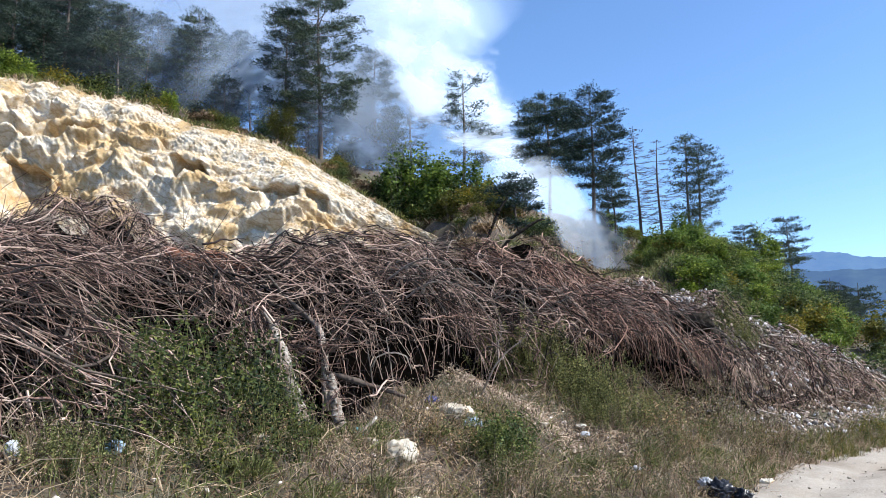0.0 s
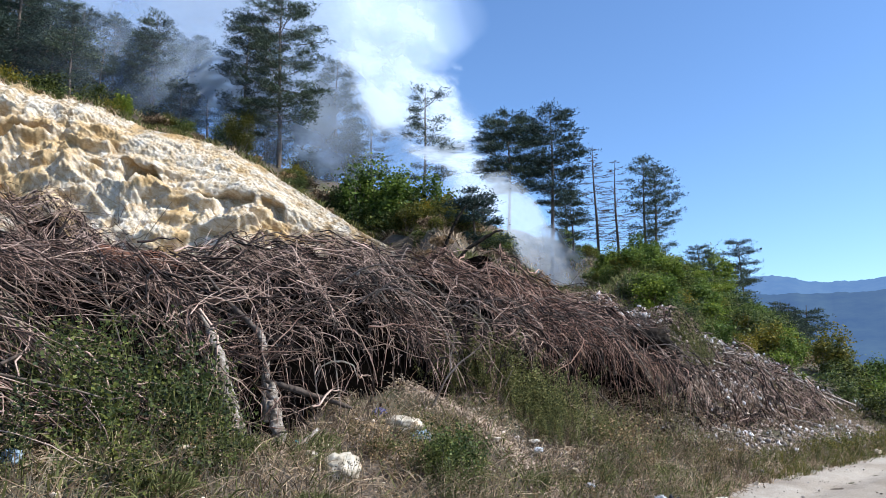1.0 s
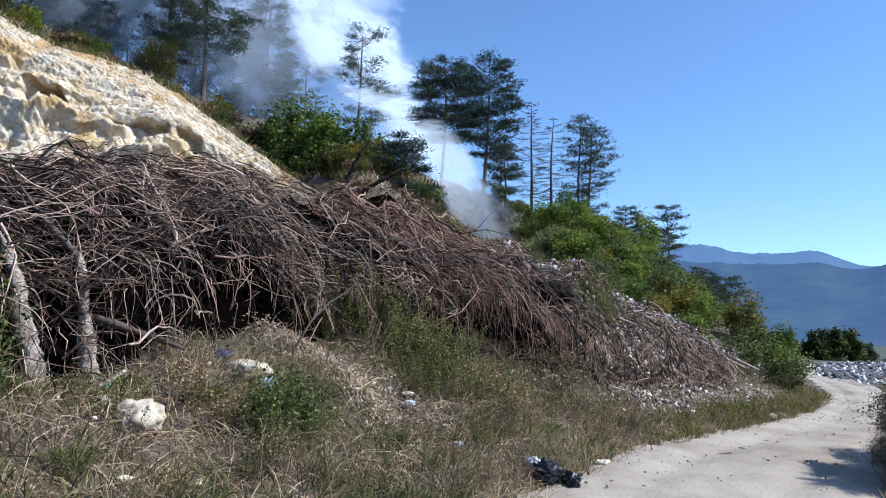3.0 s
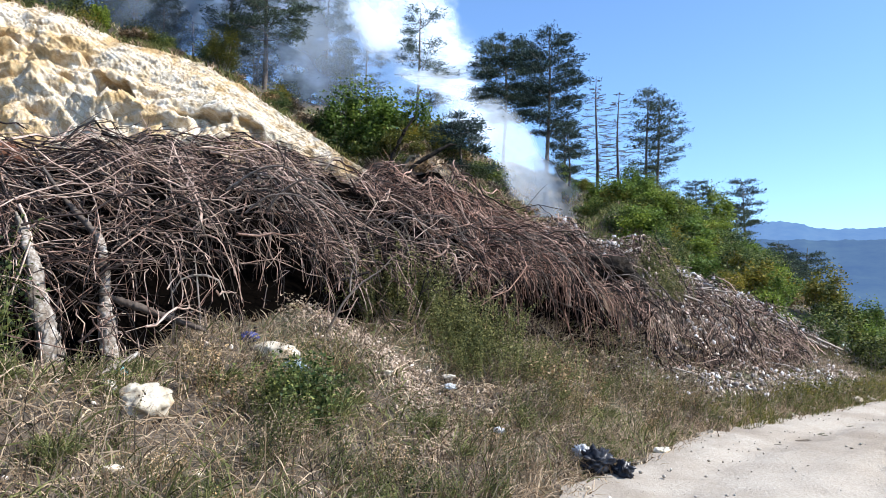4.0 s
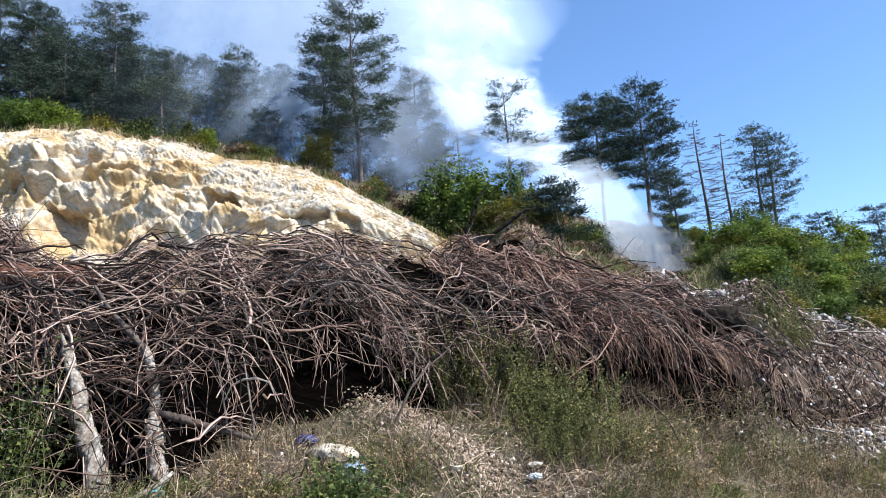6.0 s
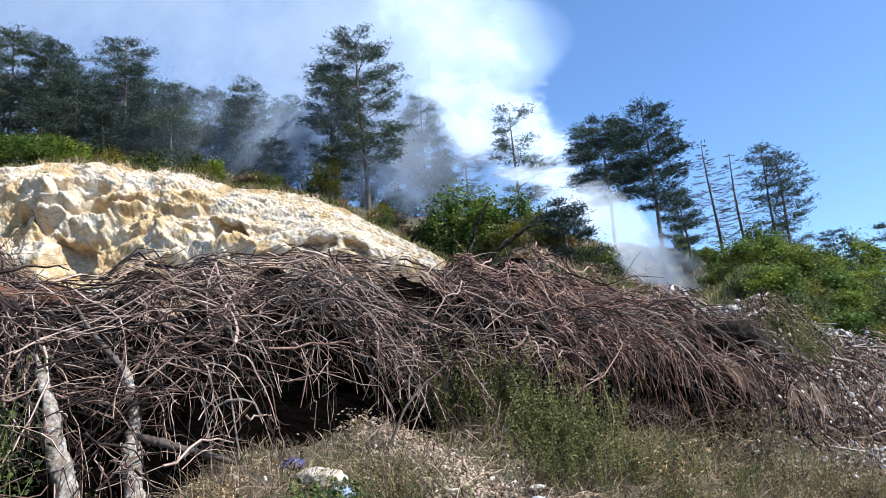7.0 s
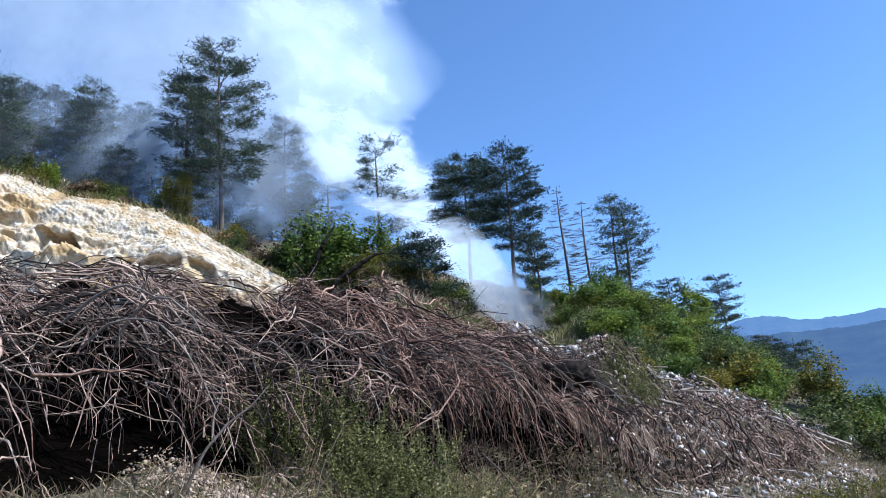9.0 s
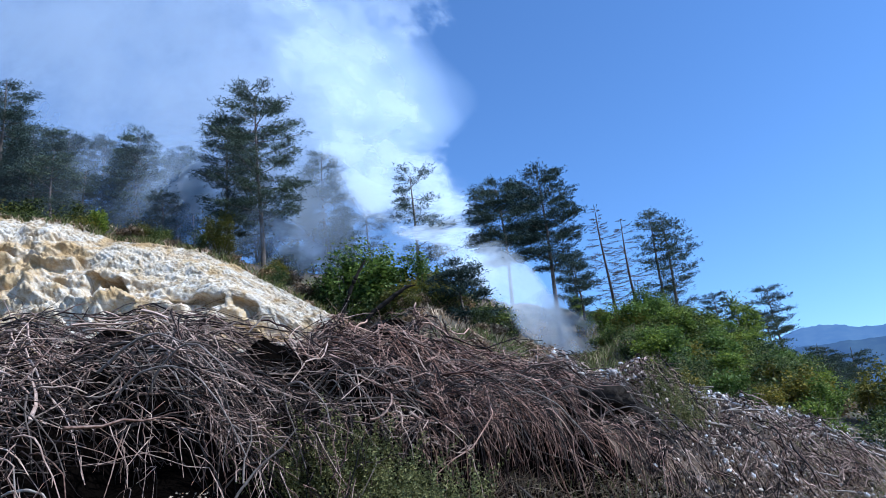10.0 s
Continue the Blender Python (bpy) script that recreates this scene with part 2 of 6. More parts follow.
BLUE_FOIL = surface("blue plastic foil", [(0.3, (0.017, 0.022, 0.086)), (0.7, (0.052, 0.065, 0.224))], 12, 3, 0.35, 0.4, 0.02)
WHITE_FOIL = surface("white plastic", [(0.3, (0.344, 0.353, 0.361)), (0.7, (0.568, 0.576, 0.585))], 12, 3, 0.4, 0.3, 0.02)
TEAL_FOIL = surface("green blue plastic", [(0.3, (0.086, 0.292, 0.284)), (0.7, (0.275, 0.516, 0.499))], 12, 3, 0.35, 0.3, 0.02)
PALE_FOIL = surface("pale blue plastic", [(0.3, (0.138, 0.198, 0.258)), (0.7, (0.310, 0.378, 0.430))], 12, 3, 0.35, 0.3, 0.02)
RUST = surface("rusty sheet", [(0.3, (0.069, 0.030, 0.019)), (0.7, (0.172, 0.073, 0.039))], 20, 4, 0.85, 0.4, 0.01)


def haze_hills(name, low, high, haze_glow):
    """Far wooded hills; kilometres of blue air are painted in as even emission."""
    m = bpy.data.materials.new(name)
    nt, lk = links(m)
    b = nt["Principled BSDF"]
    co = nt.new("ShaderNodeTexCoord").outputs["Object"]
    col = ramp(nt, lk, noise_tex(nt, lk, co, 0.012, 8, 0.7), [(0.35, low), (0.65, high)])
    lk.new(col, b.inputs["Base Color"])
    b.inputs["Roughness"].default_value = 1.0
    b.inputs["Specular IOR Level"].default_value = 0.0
    b.inputs["Emission Color"].default_value = (*haze_glow, 1)
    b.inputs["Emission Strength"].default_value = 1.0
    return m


HILL_FAR = haze_hills("distant hills with painted blue haze", (0.020, 0.035, 0.030), (0.045, 0.06, 0.045), (0.080, 0.146, 0.315))
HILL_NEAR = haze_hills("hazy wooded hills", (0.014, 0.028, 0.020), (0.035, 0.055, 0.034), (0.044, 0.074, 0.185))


def smoke_material(name, thick, scale, lo, hi, tint=(0.90, 0.93, 0.97), facing=None, billow=0.0):
    """Thin white smoke: lit from both sides, clear where the noise and the soft rim let it thin out."""
    m = bpy.data.materials.new(name)
    nt, lk = links(m)
    nt.remove(nt["Principled BSDF"])
    tc = nt.new("ShaderNodeTexCoord")
    sep = nt.new("ShaderNodeSeparateXYZ")
    lk.new(tc.outputs["UV"], sep.inputs[0])

    def fx(op, a, b=None):
        n = nt.new("ShaderNodeMath")
        n.operation = op
        for s, v in zip(n.inputs, (a, b)):
            if isinstance(v, (int, float)):
                s.default_value = v
            elif v is not None:
                lk.new(v, s)
        return n.outputs[0]

    def rim(v, power):
        w = fx("MULTIPLY", v, fx("SUBTRACT", 1.0, v))
        w = fx("MULTIPLY", w, 4.0)
        return fx("POWER", fx("MAXIMUM", w, 0.0), power)

    puffs = noise_tex(nt, lk, tc.outputs["Object"], scale, 6, 0.55)
    mr = nt.new("ShaderNodeMapRange")
    mr.interpolation_type = "SMOOTHSTEP"
    lk.new(puffs, mr.inputs["Value"])
    mr.inputs["From Min"].default_value = lo
    mr.inputs["From Max"].default_value = hi
    if billow:
        # the edge follows the puffs
        body = fx("ADD", rim(sep.outputs[0], 0.8), fx("MULTIPLY", fx("SUBTRACT", puffs, 0.5), billow))
        edge = nt.new("ShaderNodeMapRange")
        edge.interpolation_type = "SMOOTHSTEP"
        lk.new(body, edge.inputs["Value"])
        edge.inputs["From Min"].default_value = 0.30
        edge.inputs["From Max"].default_value = 1.05
        al = fx("MULTIPLY", edge.outputs[0], fx("MULTIPLY", rim(sep.outputs[1], 0.5), fx("ADD", fx("MULTIPLY", mr.outputs[0], 0.5), 0.5)))
    else:
        al = fx("MULTIPLY", fx("MULTIPLY", rim(sep.outputs[0], 1.0), rim(sep.outputs[1], 0.6)), mr.outputs[0])
    al = fx("MULTIPLY", al, thick)
    d = nt.new("ShaderNodeBsdfDiffuse")
    t = nt.new("ShaderNodeBsdfTranslucent")
    clear = nt.new("ShaderNodeBsdfTransparent")
    d.inputs["Color"].default_value = t.inputs["Color"].default_value = (*tint, 1)
    even = nt.new("ShaderNodeCombineXYZ")
    for sock, v in zip(even.inputs, facing or sun_way):
        sock.default_value = v
    lk.new(even.outputs[0], d.inputs["Normal"])
    both, out = nt.new("ShaderNodeMixShader"), nt.new("ShaderNodeMixShader")
    both.inputs[0].default_value = 0.2
    lk.new(d.outputs[0], both.inputs[1])
    lk.new(t.outputs[0], both.inputs[2])
    lk.new(al, out.inputs[0])
    lk.new(clear.outputs[0], out.inputs[1])
    lk.new(both.outputs[0], out.inputs[2])
    lk.new(out.outputs[0], nt["Material Output"].inputs["Surface"])
    return m


SMOKE = smoke_material("white smoke", 0.57, 0.24, 0.34, 0.66, (0.60, 0.68, 0.78), billow=2.6)
HAZE = smoke_material("thin smoke haze", 0.50, 0.05, 0.18, 0.66, (0.60, 0.70, 0.85), (-0.25, -0.45, 0.86))
SPREAD = smoke_material("spreading smoke", 0.58, 0.035, 0.20, 0.60, (0.62, 0.73, 0.90))
THIN_HAZE = smoke_material("faint blue smoke haze", 0.07, 0.06, 0.15, 0.70, (0.60, 0.70, 0.85), (-0.25, -0.45, 0.86))
WISP = smoke_material("ground smoke wisps", 0.75, 0.30, 0.30, 0.68, (0.80, 0.86, 0.95), (-0.65, -0.5, 0.57))

# ---- shape helpers ----
rng = np.random.default_rng(7)


def mesh_of(name, verts, faces, material, smooth=False, uv=None):
    """A mesh from an (n, 3) array and an (m, 3 or 4) array."""
    me = bpy.data.meshes.new(name)
    verts = np.asarray(verts, np.float32)
    faces = np.asarray(faces, np.int32)
    k = faces.shape[1]
    me.vertices.add(len(verts))
    me.vertices.foreach_set("co", verts.ravel())
    me.loops.add(faces.size)
    me.loops.foreach_set("vertex_index", faces.ravel())
    me.polygons.add(len(faces))
    me.polygons.foreach_set("loop_start", np.arange(0, faces.size, k, dtype=np.int32))
    if smooth:
        me.polygons.foreach_set("use_smooth", np.ones(len(faces), bool))
    me.materials.append(material)
    if uv is not None:
        layer = me.uv_layers.new(name="UVMap")
        layer.data.foreach_set("uv", np.asarray(uv, np.float32)[faces.ravel()].ravel())
    me.update(calc_edges=True)
    return me


def part(name, me, parent, label=""):
    ob = new(name, me)
    ob.parent = parent
    return tagged(ob, label)


def joined(*pieces):
    """Several (verts, faces) with the same corners a face as one."""
    vs, fs, n = [], [], 0
    for v, f in pieces:
        vs.append(v)
        fs.append(f + n)
        n += len(v)
    return np.concatenate(vs), np.concatenate(fs)


def unit(v):
    return v / np.maximum(np.linalg.norm(v, axis=-1, keepdims=True), 1e-9)


def tubes(lines, radii, sides=3, cap=False):
    """Round rods along lines (n, k, 3) with radii (n, k)."""
    lines, radii = np.asarray(lines, float), np.asarray(radii, float)
    n, k, _ = lines.shape
    tan = unit(np.gradient(lines, axis=1))
    ref = np.where(np.abs(tan[..., 2:3]) < 0.9, np.array([0, 0, 1.0]), np.array([1.0, 0, 0]))
    e1 = unit(np.cross(tan, ref))
    e2 = np.cross(tan, e1)
    ang = np.arange(sides) * 2 * math.pi / sides
    v = lines[:, :, None] + radii[:, :, None, None] * (np.cos(ang)[:, None] * e1[:, :, None] + np.sin(ang)[:, None] * e2[:, :, None])
    idx = np.arange(n * k * sides).reshape(n, k, sides)
    nxt = np.roll(idx, -1, axis=2)
    f = np.stack([idx[:, :-1], nxt[:, :-1], nxt[:, 1:], idx[:, 1:]], -1).reshape(-1, 4)
    v = v.reshape(-1, 3)
    if cap and sides == 4:
        f = np.concatenate([f, idx[:, 0, ::-1], idx[:, -1]])
    return v, f


def blades(roots, ways, lengths, widths, droop=0.3):
    """Narrow tapered leaves or grass blades: two quads each, bent over by droop."""
    n = len(roots)
    ways = unit(ways)
    side = unit(np.cross(ways, rng.normal(size=(n, 3))))
    L, W = lengths[:, None], widths[:, None]
    down = np.array([0, 0, -1.0]) * L * droop
    p1 = roots + ways * L * 0.55 + down * 0.25
    p2 = roots + ways * L + down
    v = np.stack([roots - side * W * 0.5, roots + side * W * 0.5, p1 + side * W * 0.5, p1 - side * W * 0.5, p2 + side * W * 0.08, p2 - side * W * 0.08], 1).reshape(-1, 3)
    b = np.arange(n)[:, None] * 6
    f = np.concatenate([b + [[0, 1, 2, 3]], b + [[3, 2, 4, 5]]])
    return v, f


def leaf_cards(centres, size, flat=0.4):
    """Small pointed leaves, each one folded along its rib."""
    n = len(centres)
    way = rng.normal(size=(n, 3))
    way[:, 2] *= 0.6
    way = unit(way)
    up = unit(rng.normal(size=(n, 3)) * flat + [0, 0, 1.0])
    side = unit(np.cross(way, up))
    nor = np.cross(side, way)
    L = (size * rng.uniform(0.6, 1.3, n))[:, None]
    w = L * rng.uniform(0.30, 0.48, n)[:, None]
    a = centres - way * L * 0.5
    t = centres + way * L * 0.5 - nor * L * 0.1
    l = centres - side * w + nor * L * 0.1
    r = centres + side * w + nor * L * 0.1
    v = np.stack([a, r, t, l], 1).reshape(-1, 3)
    b = np.arange(n)[:, None] * 4
    f = np.concatenate([b + [[0, 1, 2]], b + [[0, 2, 3]]])
    return v, f


# ---- the lie of the land ----
EDGE = np.array([(-14, -26), (-7.5, -12), (-3.4, -4), (-1, 1.5), (0.9, 5), (3.07, 8.47), (5.2, 11.04), (9, 14.05), (11.1, 15.7), (14.3, 19.2), (17.2, 23), (20, 27.5), (23.5, 34), (27, 42), (33, 54), (46, 78)], float)
CLIFF = np.array([(-60, 47), (-42, 45), (-28.9, 44), (-22.2, 44), (-16, 43.5), (-10.7, 43), (-5.6, 42), (-2.1, 41), (1.5, 39)], float)


def along(line, x, y):
    """Arc length along a line and signed distance to its left, for arrays x and y."""
    x, y = np.asarray(x, float), np.asarray(y, float)
    best, s_out, u_out, run = np.full(x.shape, 1e9), np.zeros(x.shape), np.zeros(x.shape), 0.0
    for p, q in zip(line[:-1], line[1:]):
        d = q - p
        ln = math.hypot(*d)
        d = d / ln
        px, py = x - p[0], y - p[1]
        t = np.clip(px * d[0] + py * d[1], 0, ln)
        r = np.hypot(px - t * d[0], py - t * d[1])
        near = r < best
        s_out = np.where(near, run + t, s_out)
        u_out = np.where(near, np.where(d[0] * py - d[1] * px >= 0, r, -r), u_out)
        best = np.where(near, r, best)
        run += ln
    return s_out, u_out


def step(v, lo, hi):
    t = np.clip((v - lo) / (hi - lo), 0, 1)
    return t * t * (3 - 2 * t)


def waves(x, y, size, seed):
    """Cheap smooth unevenness, about -1 to 1."""
    g = np.random.default_rng(seed)
    out = 0
    for k in range(6):
        a, p, q = g.uniform(0, 6.28), g.uniform(0, 6.28), g.uniform(0.6, 1.9)
        out = out + np.sin((x * math.cos(a) + y * math.sin(a)) * 6.28 * q / size + p)
    return out / 3.2


def heap_foot(s):
    """How far up the slope the heap's front stands."""
    return np.interp(s, [20, 30, 35, 37, 39, 40.5, 41.5, 42.5, 44, 46, 48, 55], [2.2, 2.6, 3.5, 3.6, 3.5, 3.1, 2.55, 2.3, 1.95, 1.6, 1.4, 1.3])


def pile_height(s, u):
    """How high the heaped branches and rubble stand over the slope."""
    top = np.interp(s, [20, 26, 30, 33, 35.5, 37, 39, 41, 42.5, 44, 46, 48, 52, 60], [0.4, 0.6, 0.6, 0.6, 0.7, 0.95, 1.2, 1.3, 1.4, 1.35, 1.2, 0.85, 0.4, 0.0])
    crest = np.interp(s, [20, 30, 34, 36, 38, 41, 44, 48, 55], [5.5, 6.3, 6.6, 6.2, 5.6, 5.2, 4.4, 4.2, 4.2])
    foot = heap_foot(s)
    t = np.clip((u - foot) / (crest - foot), 0, 1)
    back = np.clip((u - crest) / 5.0, 0, 1)
    heap = top * np.sin(t * math.pi / 2) ** np.interp(s, [33, 36, 44.5, 47], [0.5, 0.32, 0.24, 0.6]) * np.cos(back * math.pi / 2) ** 2
    heap = heap + 1.75 * np.exp(-(((s - 36.4) / 1.6) ** 2 + ((u - 9.4) / 1.5) ** 2)) + 0.20 * np.exp(-(((s - 42.2) / 0.65) ** 2 + ((u - 5.6) / 0.7) ** 2)) - 0.20 * np.exp(-(((s - 41.4) / 0.5) ** 2 + ((u - 5.8) / 0.8) ** 2)) - 0.28 * np.exp(-(((s - 43.6) / 0.45) ** 2 + ((u - 5.1) / 0.6) ** 2)) + 0.15 * np.exp(-(((s - 40.3) / 0.4) ** 2 + ((u - 5.5) / 0.6) ** 2)) + 0.45 * np.exp(-(((s - 42.7) / 0.7) ** 2 + ((u - 5.3) / 0.8) ** 2)) + 0.30 * np.exp(-(((s - 39.8) / 1.0) ** 2 + ((u - 6.0) / 0.8) ** 2))
    lumps = 0.20 * waves(s, u, 2.0, 15) * step(s, 43.6, 45.5) * (1 - step(s, 52, 54)) * step(u, 0.7, 1.6) * (1 - step(u, 5, 6.5))
    return np.maximum(heap * (1 + 0.15 * waves(s, u, 3.1, 9) + 0.16 * waves(s, u, 1.3, 10)) + lumps, 0)


def tipped(s, u):
    """Where pale rubble was tipped down the bank, 0 to 1."""
    crest = np.exp(-(((u - np.interp(s, [44, 47, 50, 53, 56], [4.9, 4.9, 4.9, 3.4, 1.6])) / 1.1) ** 2)) * step(s, 43.5, 45)
    fan = np.exp(-(((s - 45.2) / 2.2) ** 2 + ((u - 1.3) / 0.75) ** 2)) + 0.9 * np.exp(-(((u - 0.9) / 0.5) ** 2 + ((s - 49.5) / 2.2) ** 2)) + 0.3 * np.exp(-(((s - 39.0) / 0.8) ** 2 + ((u - 2.1) / 0.8) ** 2))
    side = 0.30 * step(s, 44.0, 45.4) * step(56 - s, 0, 3) * step(u, 0.5, 1.2) * step(5.6 - u, 0, 1)
    return np.clip(crest + fan + side, 0, 1)


def slide(s, u):
    """Where pale scree slid from the heap's foot, 0 to 1."""
    return np.exp(-(((s - np.interp(u, [0.6, 1.4, 2.4, 3.4], [37.8, 38.1, 38.65, 38.7])) / 0.55) ** 2)) * step(u, 0.7, 1.8) * (1 - step(u, 3.6, 4.0))


def land(x, y):
    """Height of the bare ground."""
    x, y = np.asarray(x, float), np.asarray(y, float)
    s, u = along(EDGE, x, y)
    _, cu = along(CLIFF, x, y)
    k = 0.42 + 0.45 * step(s, 52, 76) + 0.25 * step(s, 78, 96)
    near = k * np.maximum(u, 0) * (0.75 + 0.25 * step(u, 0.3, 2.5))
    near = near - 0.62 * np.exp(-(((s - 35.6) / 1.5) ** 2 + ((u - 3.9) / 1.0) ** 2))
    pn = -0.75 * (x - 3) + 0.66 * (y - 8.5)
    far = 3.2 + 0.37 * pn + 1.8 * np.exp(-(((x + 23) / 6.5) ** 2 + ((y - 46.5) / 3.2) ** 2)) + 0.3 * np.exp(-(((x - 20) / 9) ** 2 + ((y - 61) / 9) ** 2)) - 2.4 * np.exp(-(((x - 9.5) / 4) ** 2 + ((y - 44) / 5) ** 2)) - 1.2 * np.exp(-(((x - 4) / 4) ** 2 + ((y - 36.5) / 5) ** 2)) - 3.2 * np.exp(-(((x + 2.0) / 5.0) ** 2 + ((y - 43.0) / 4.0) ** 2)) - 0.4 * np.exp(-(((x + 10.0) / 3.5) ** 2 + ((y - 44.5) / 2.2) ** 2)) - 2.1 * np.exp(-(((x - 8.3) / 3.0) ** 2 + ((y - 35.0) / 4.5) ** 2)) - 0.5 * np.exp(-(((x - 9.5) / 2.5) ** 2 + ((y - 41.0) / 3.0) ** 2))
    floor = 2.3 + 0.13 * (np.maximum(u, 0) - 6)
    hill = np.where(near < far, near, far)
    pit = step(-cu, -0.2, 2.2) * step(2.2 - x, 0, 4) * step(u, 4.5, 7.5)
    hill = hill * (1 - pit) + np.minimum(hill, floor) * pit
    hill = hill - 0.55 * np.maximum(0, y - 70) * step(u, 0, 5) * step(y, 70, 90)
    hill = hill - step(u, 0.5, 4) * (1.1 * np.exp(-(((x - 21) / 6.5) ** 2 + ((y - 55) / 8) ** 2)) + 0.5 * np.exp(-(((x - 17) / 4) ** 2 + ((y - 36) / 5) ** 2)))
    # a gully runs down the burnt slope
    off = np.abs(x - 5.37 - 0.2054 * (y - 20))
    cap = 3.70 + 0.132 * (y - 20) + 0.60 * np.maximum(off - 1.1, 0) + 4 * step(y, 44.5, 48) + 4 * step(21 - y, 0, 3)
    hill = np.where((y > 18) & (y < 48), np.minimum(hill, cap), hill)
    hill = np.maximum(hill, -3)
    rough = step(u, 0.2, 2) * (0.12 * waves(x, y, 2.3, 3) + 0.35 * waves(x, y, 9, 4) * step(u, 6, 14))
    right = -u - 2.9
    low = -0.02 * np.clip(-u, 0, 4) + 0.25 * step(right, 0, 0.8) * (1 - step(right, 1.5, 5)) - 0.9 * step(right, 1, 14)
    return np.where(u > 0, hill + rough, low + 0.05 * waves(x, y, 3, 5) * step(right, 0, 2))


def top_of(x, y):
    """Height of the ground with the heap on it."""
    s, u = along(EDGE, x, y)
    return land(x, y) + pile_height(s, u)


arc = np.concatenate([[0], np.cumsum(np.hypot(*np.diff(EDGE, axis=0).T))])


def beside_road(s, u):
    """Plan position at arc length s along the road's edge and u metres up the slope from it."""
    s, u = np.asarray(s, float), np.asarray(u, float)
    ex, ey = (np.interp(s, arc, EDGE[:, k]) for k in (0, 1))
    dx, dy = (np.interp(s + 2.5, arc, EDGE[:, k]) - np.interp(s - 2.5, arc, EDGE[:, k]) for k in (0, 1))
    ln = np.hypot(dx, dy)
    return ex - u * dy / ln, ey + u * dx / ln


def warp(c, a, b, n):
    t = np.linspace(-1, 1, n)
    return c + a * np.sinh(b * t)


def sheet(name, X, Y, Z, material, smooth=True):
    n, m = X.shape
    idx = np.arange(n * m).reshape(n, m)
    f = np.stack([idx[:-1, :-1], idx[1:, :-1], idx[1:, 1:], idx[:-1, 1:]], -1).reshape(-1, 4)
    return mesh_of(name, np.stack([X, Y, Z], -1).reshape(-1, 3), f, material, smooth)


gx, gy = np.meshgrid(warp(3, 7, 6.6, 330), warp(14, 7, 6.6, 330), indexing="ij")
tagged(new("ground", sheet("ground", gx, gy, land(gx, gy) - 0.03, SOIL)), "brown hillside soil with sparse dry growth", "ground", kind="structure")

# ---- road ----
rs, ru = np.meshgrid(np.linspace(2, 122, 620), np.linspace(0.08, -3.1, 34), indexing="ij")
edge_jag = 0.12 * waves(rs, 0 * rs, 1.7, 11) + 0.08 * waves(rs, 0 * rs, 0.6, 12)
ru2 = ru * (1 - 0.30 * step(rs, 47, 54)) + edge_jag * (np.abs(ru + 1.4) / 1.6) ** 2
rx, ry = beside_road(rs, ru2)
ruts = -0.05 * np.exp(-((ru + 0.75) / 0.28) ** 2) - 0.05 * np.exp(-((ru + 2.15) / 0.28) ** 2)
rz = 0.035 - 0.02 * np.clip(-ru, 0, 4) + ruts + 0.018 * waves(rx, ry, 1.1, 13) + 0.01 * waves(rx, ry, 0.35, 14) - 0.10 * step(np.abs(ru + 1.42), 1.45, 1.72)
tagged(new("road", sheet("road", rx, ry, rz, GRAVEL)), "pale dusty unpaved gravel road with wheel ruts", "road", kind="structure")

# ---- quarry face ----
na, nb = 520, 200
ca = np.linspace(0.0, 1.0, na)
carc = np.concatenate([[0], np.cumsum(np.hypot(*np.diff(CLIFF, axis=0).T))])
clen = carc[0] + (carc[-1] - carc[0]) * (0.36 + 0.63 * ca)
tx, ty = np.interp(clen, carc, CLIFF[:, 0]), np.interp(clen, carc, CLIFF[:, 1])
tz = land(tx - 0.1, ty + 1.2) + 0.12
tz = np.minimum(tz + 0.9, np.interp(tx, [-60, -29, -25.5, -22, -19, -16, -12.9, -10.7, -8.5, -5.6, -2.1, 1.5], [22.4, 20.9, 20.7, 19.9, 18.6, 17.1, 16.1, 15.6, 14.5, 12.4, 9.8, 7.6]))
reach = np.interp(tx, [-40, -12, -5, 0, 2], [7.8, 7.6, 5.0, 2.6, 1.6])
drop = np.interp(tx, [-40, -20, -10, -5, 0], [14.5, 13.0, 10.5, 7.0, 4.0])
cv = np.zeros((na, nb, 3))


def facet(d, a, fd, fa, high, tilt, level):
    """Angular broken faces: every cell of the rock has its own height and slope."""
    p = Vector((d * fd, a * fa, level))
    c = noise.voronoi(p)[1][0]
    h = noise.cell_vector(c * 7.3)
    return high * ((h.x - 0.5) + tilt * 2 * ((h.y - 0.5) * (p.x - c.x) + (h.z - 0.5) * (p.y - c.y)))


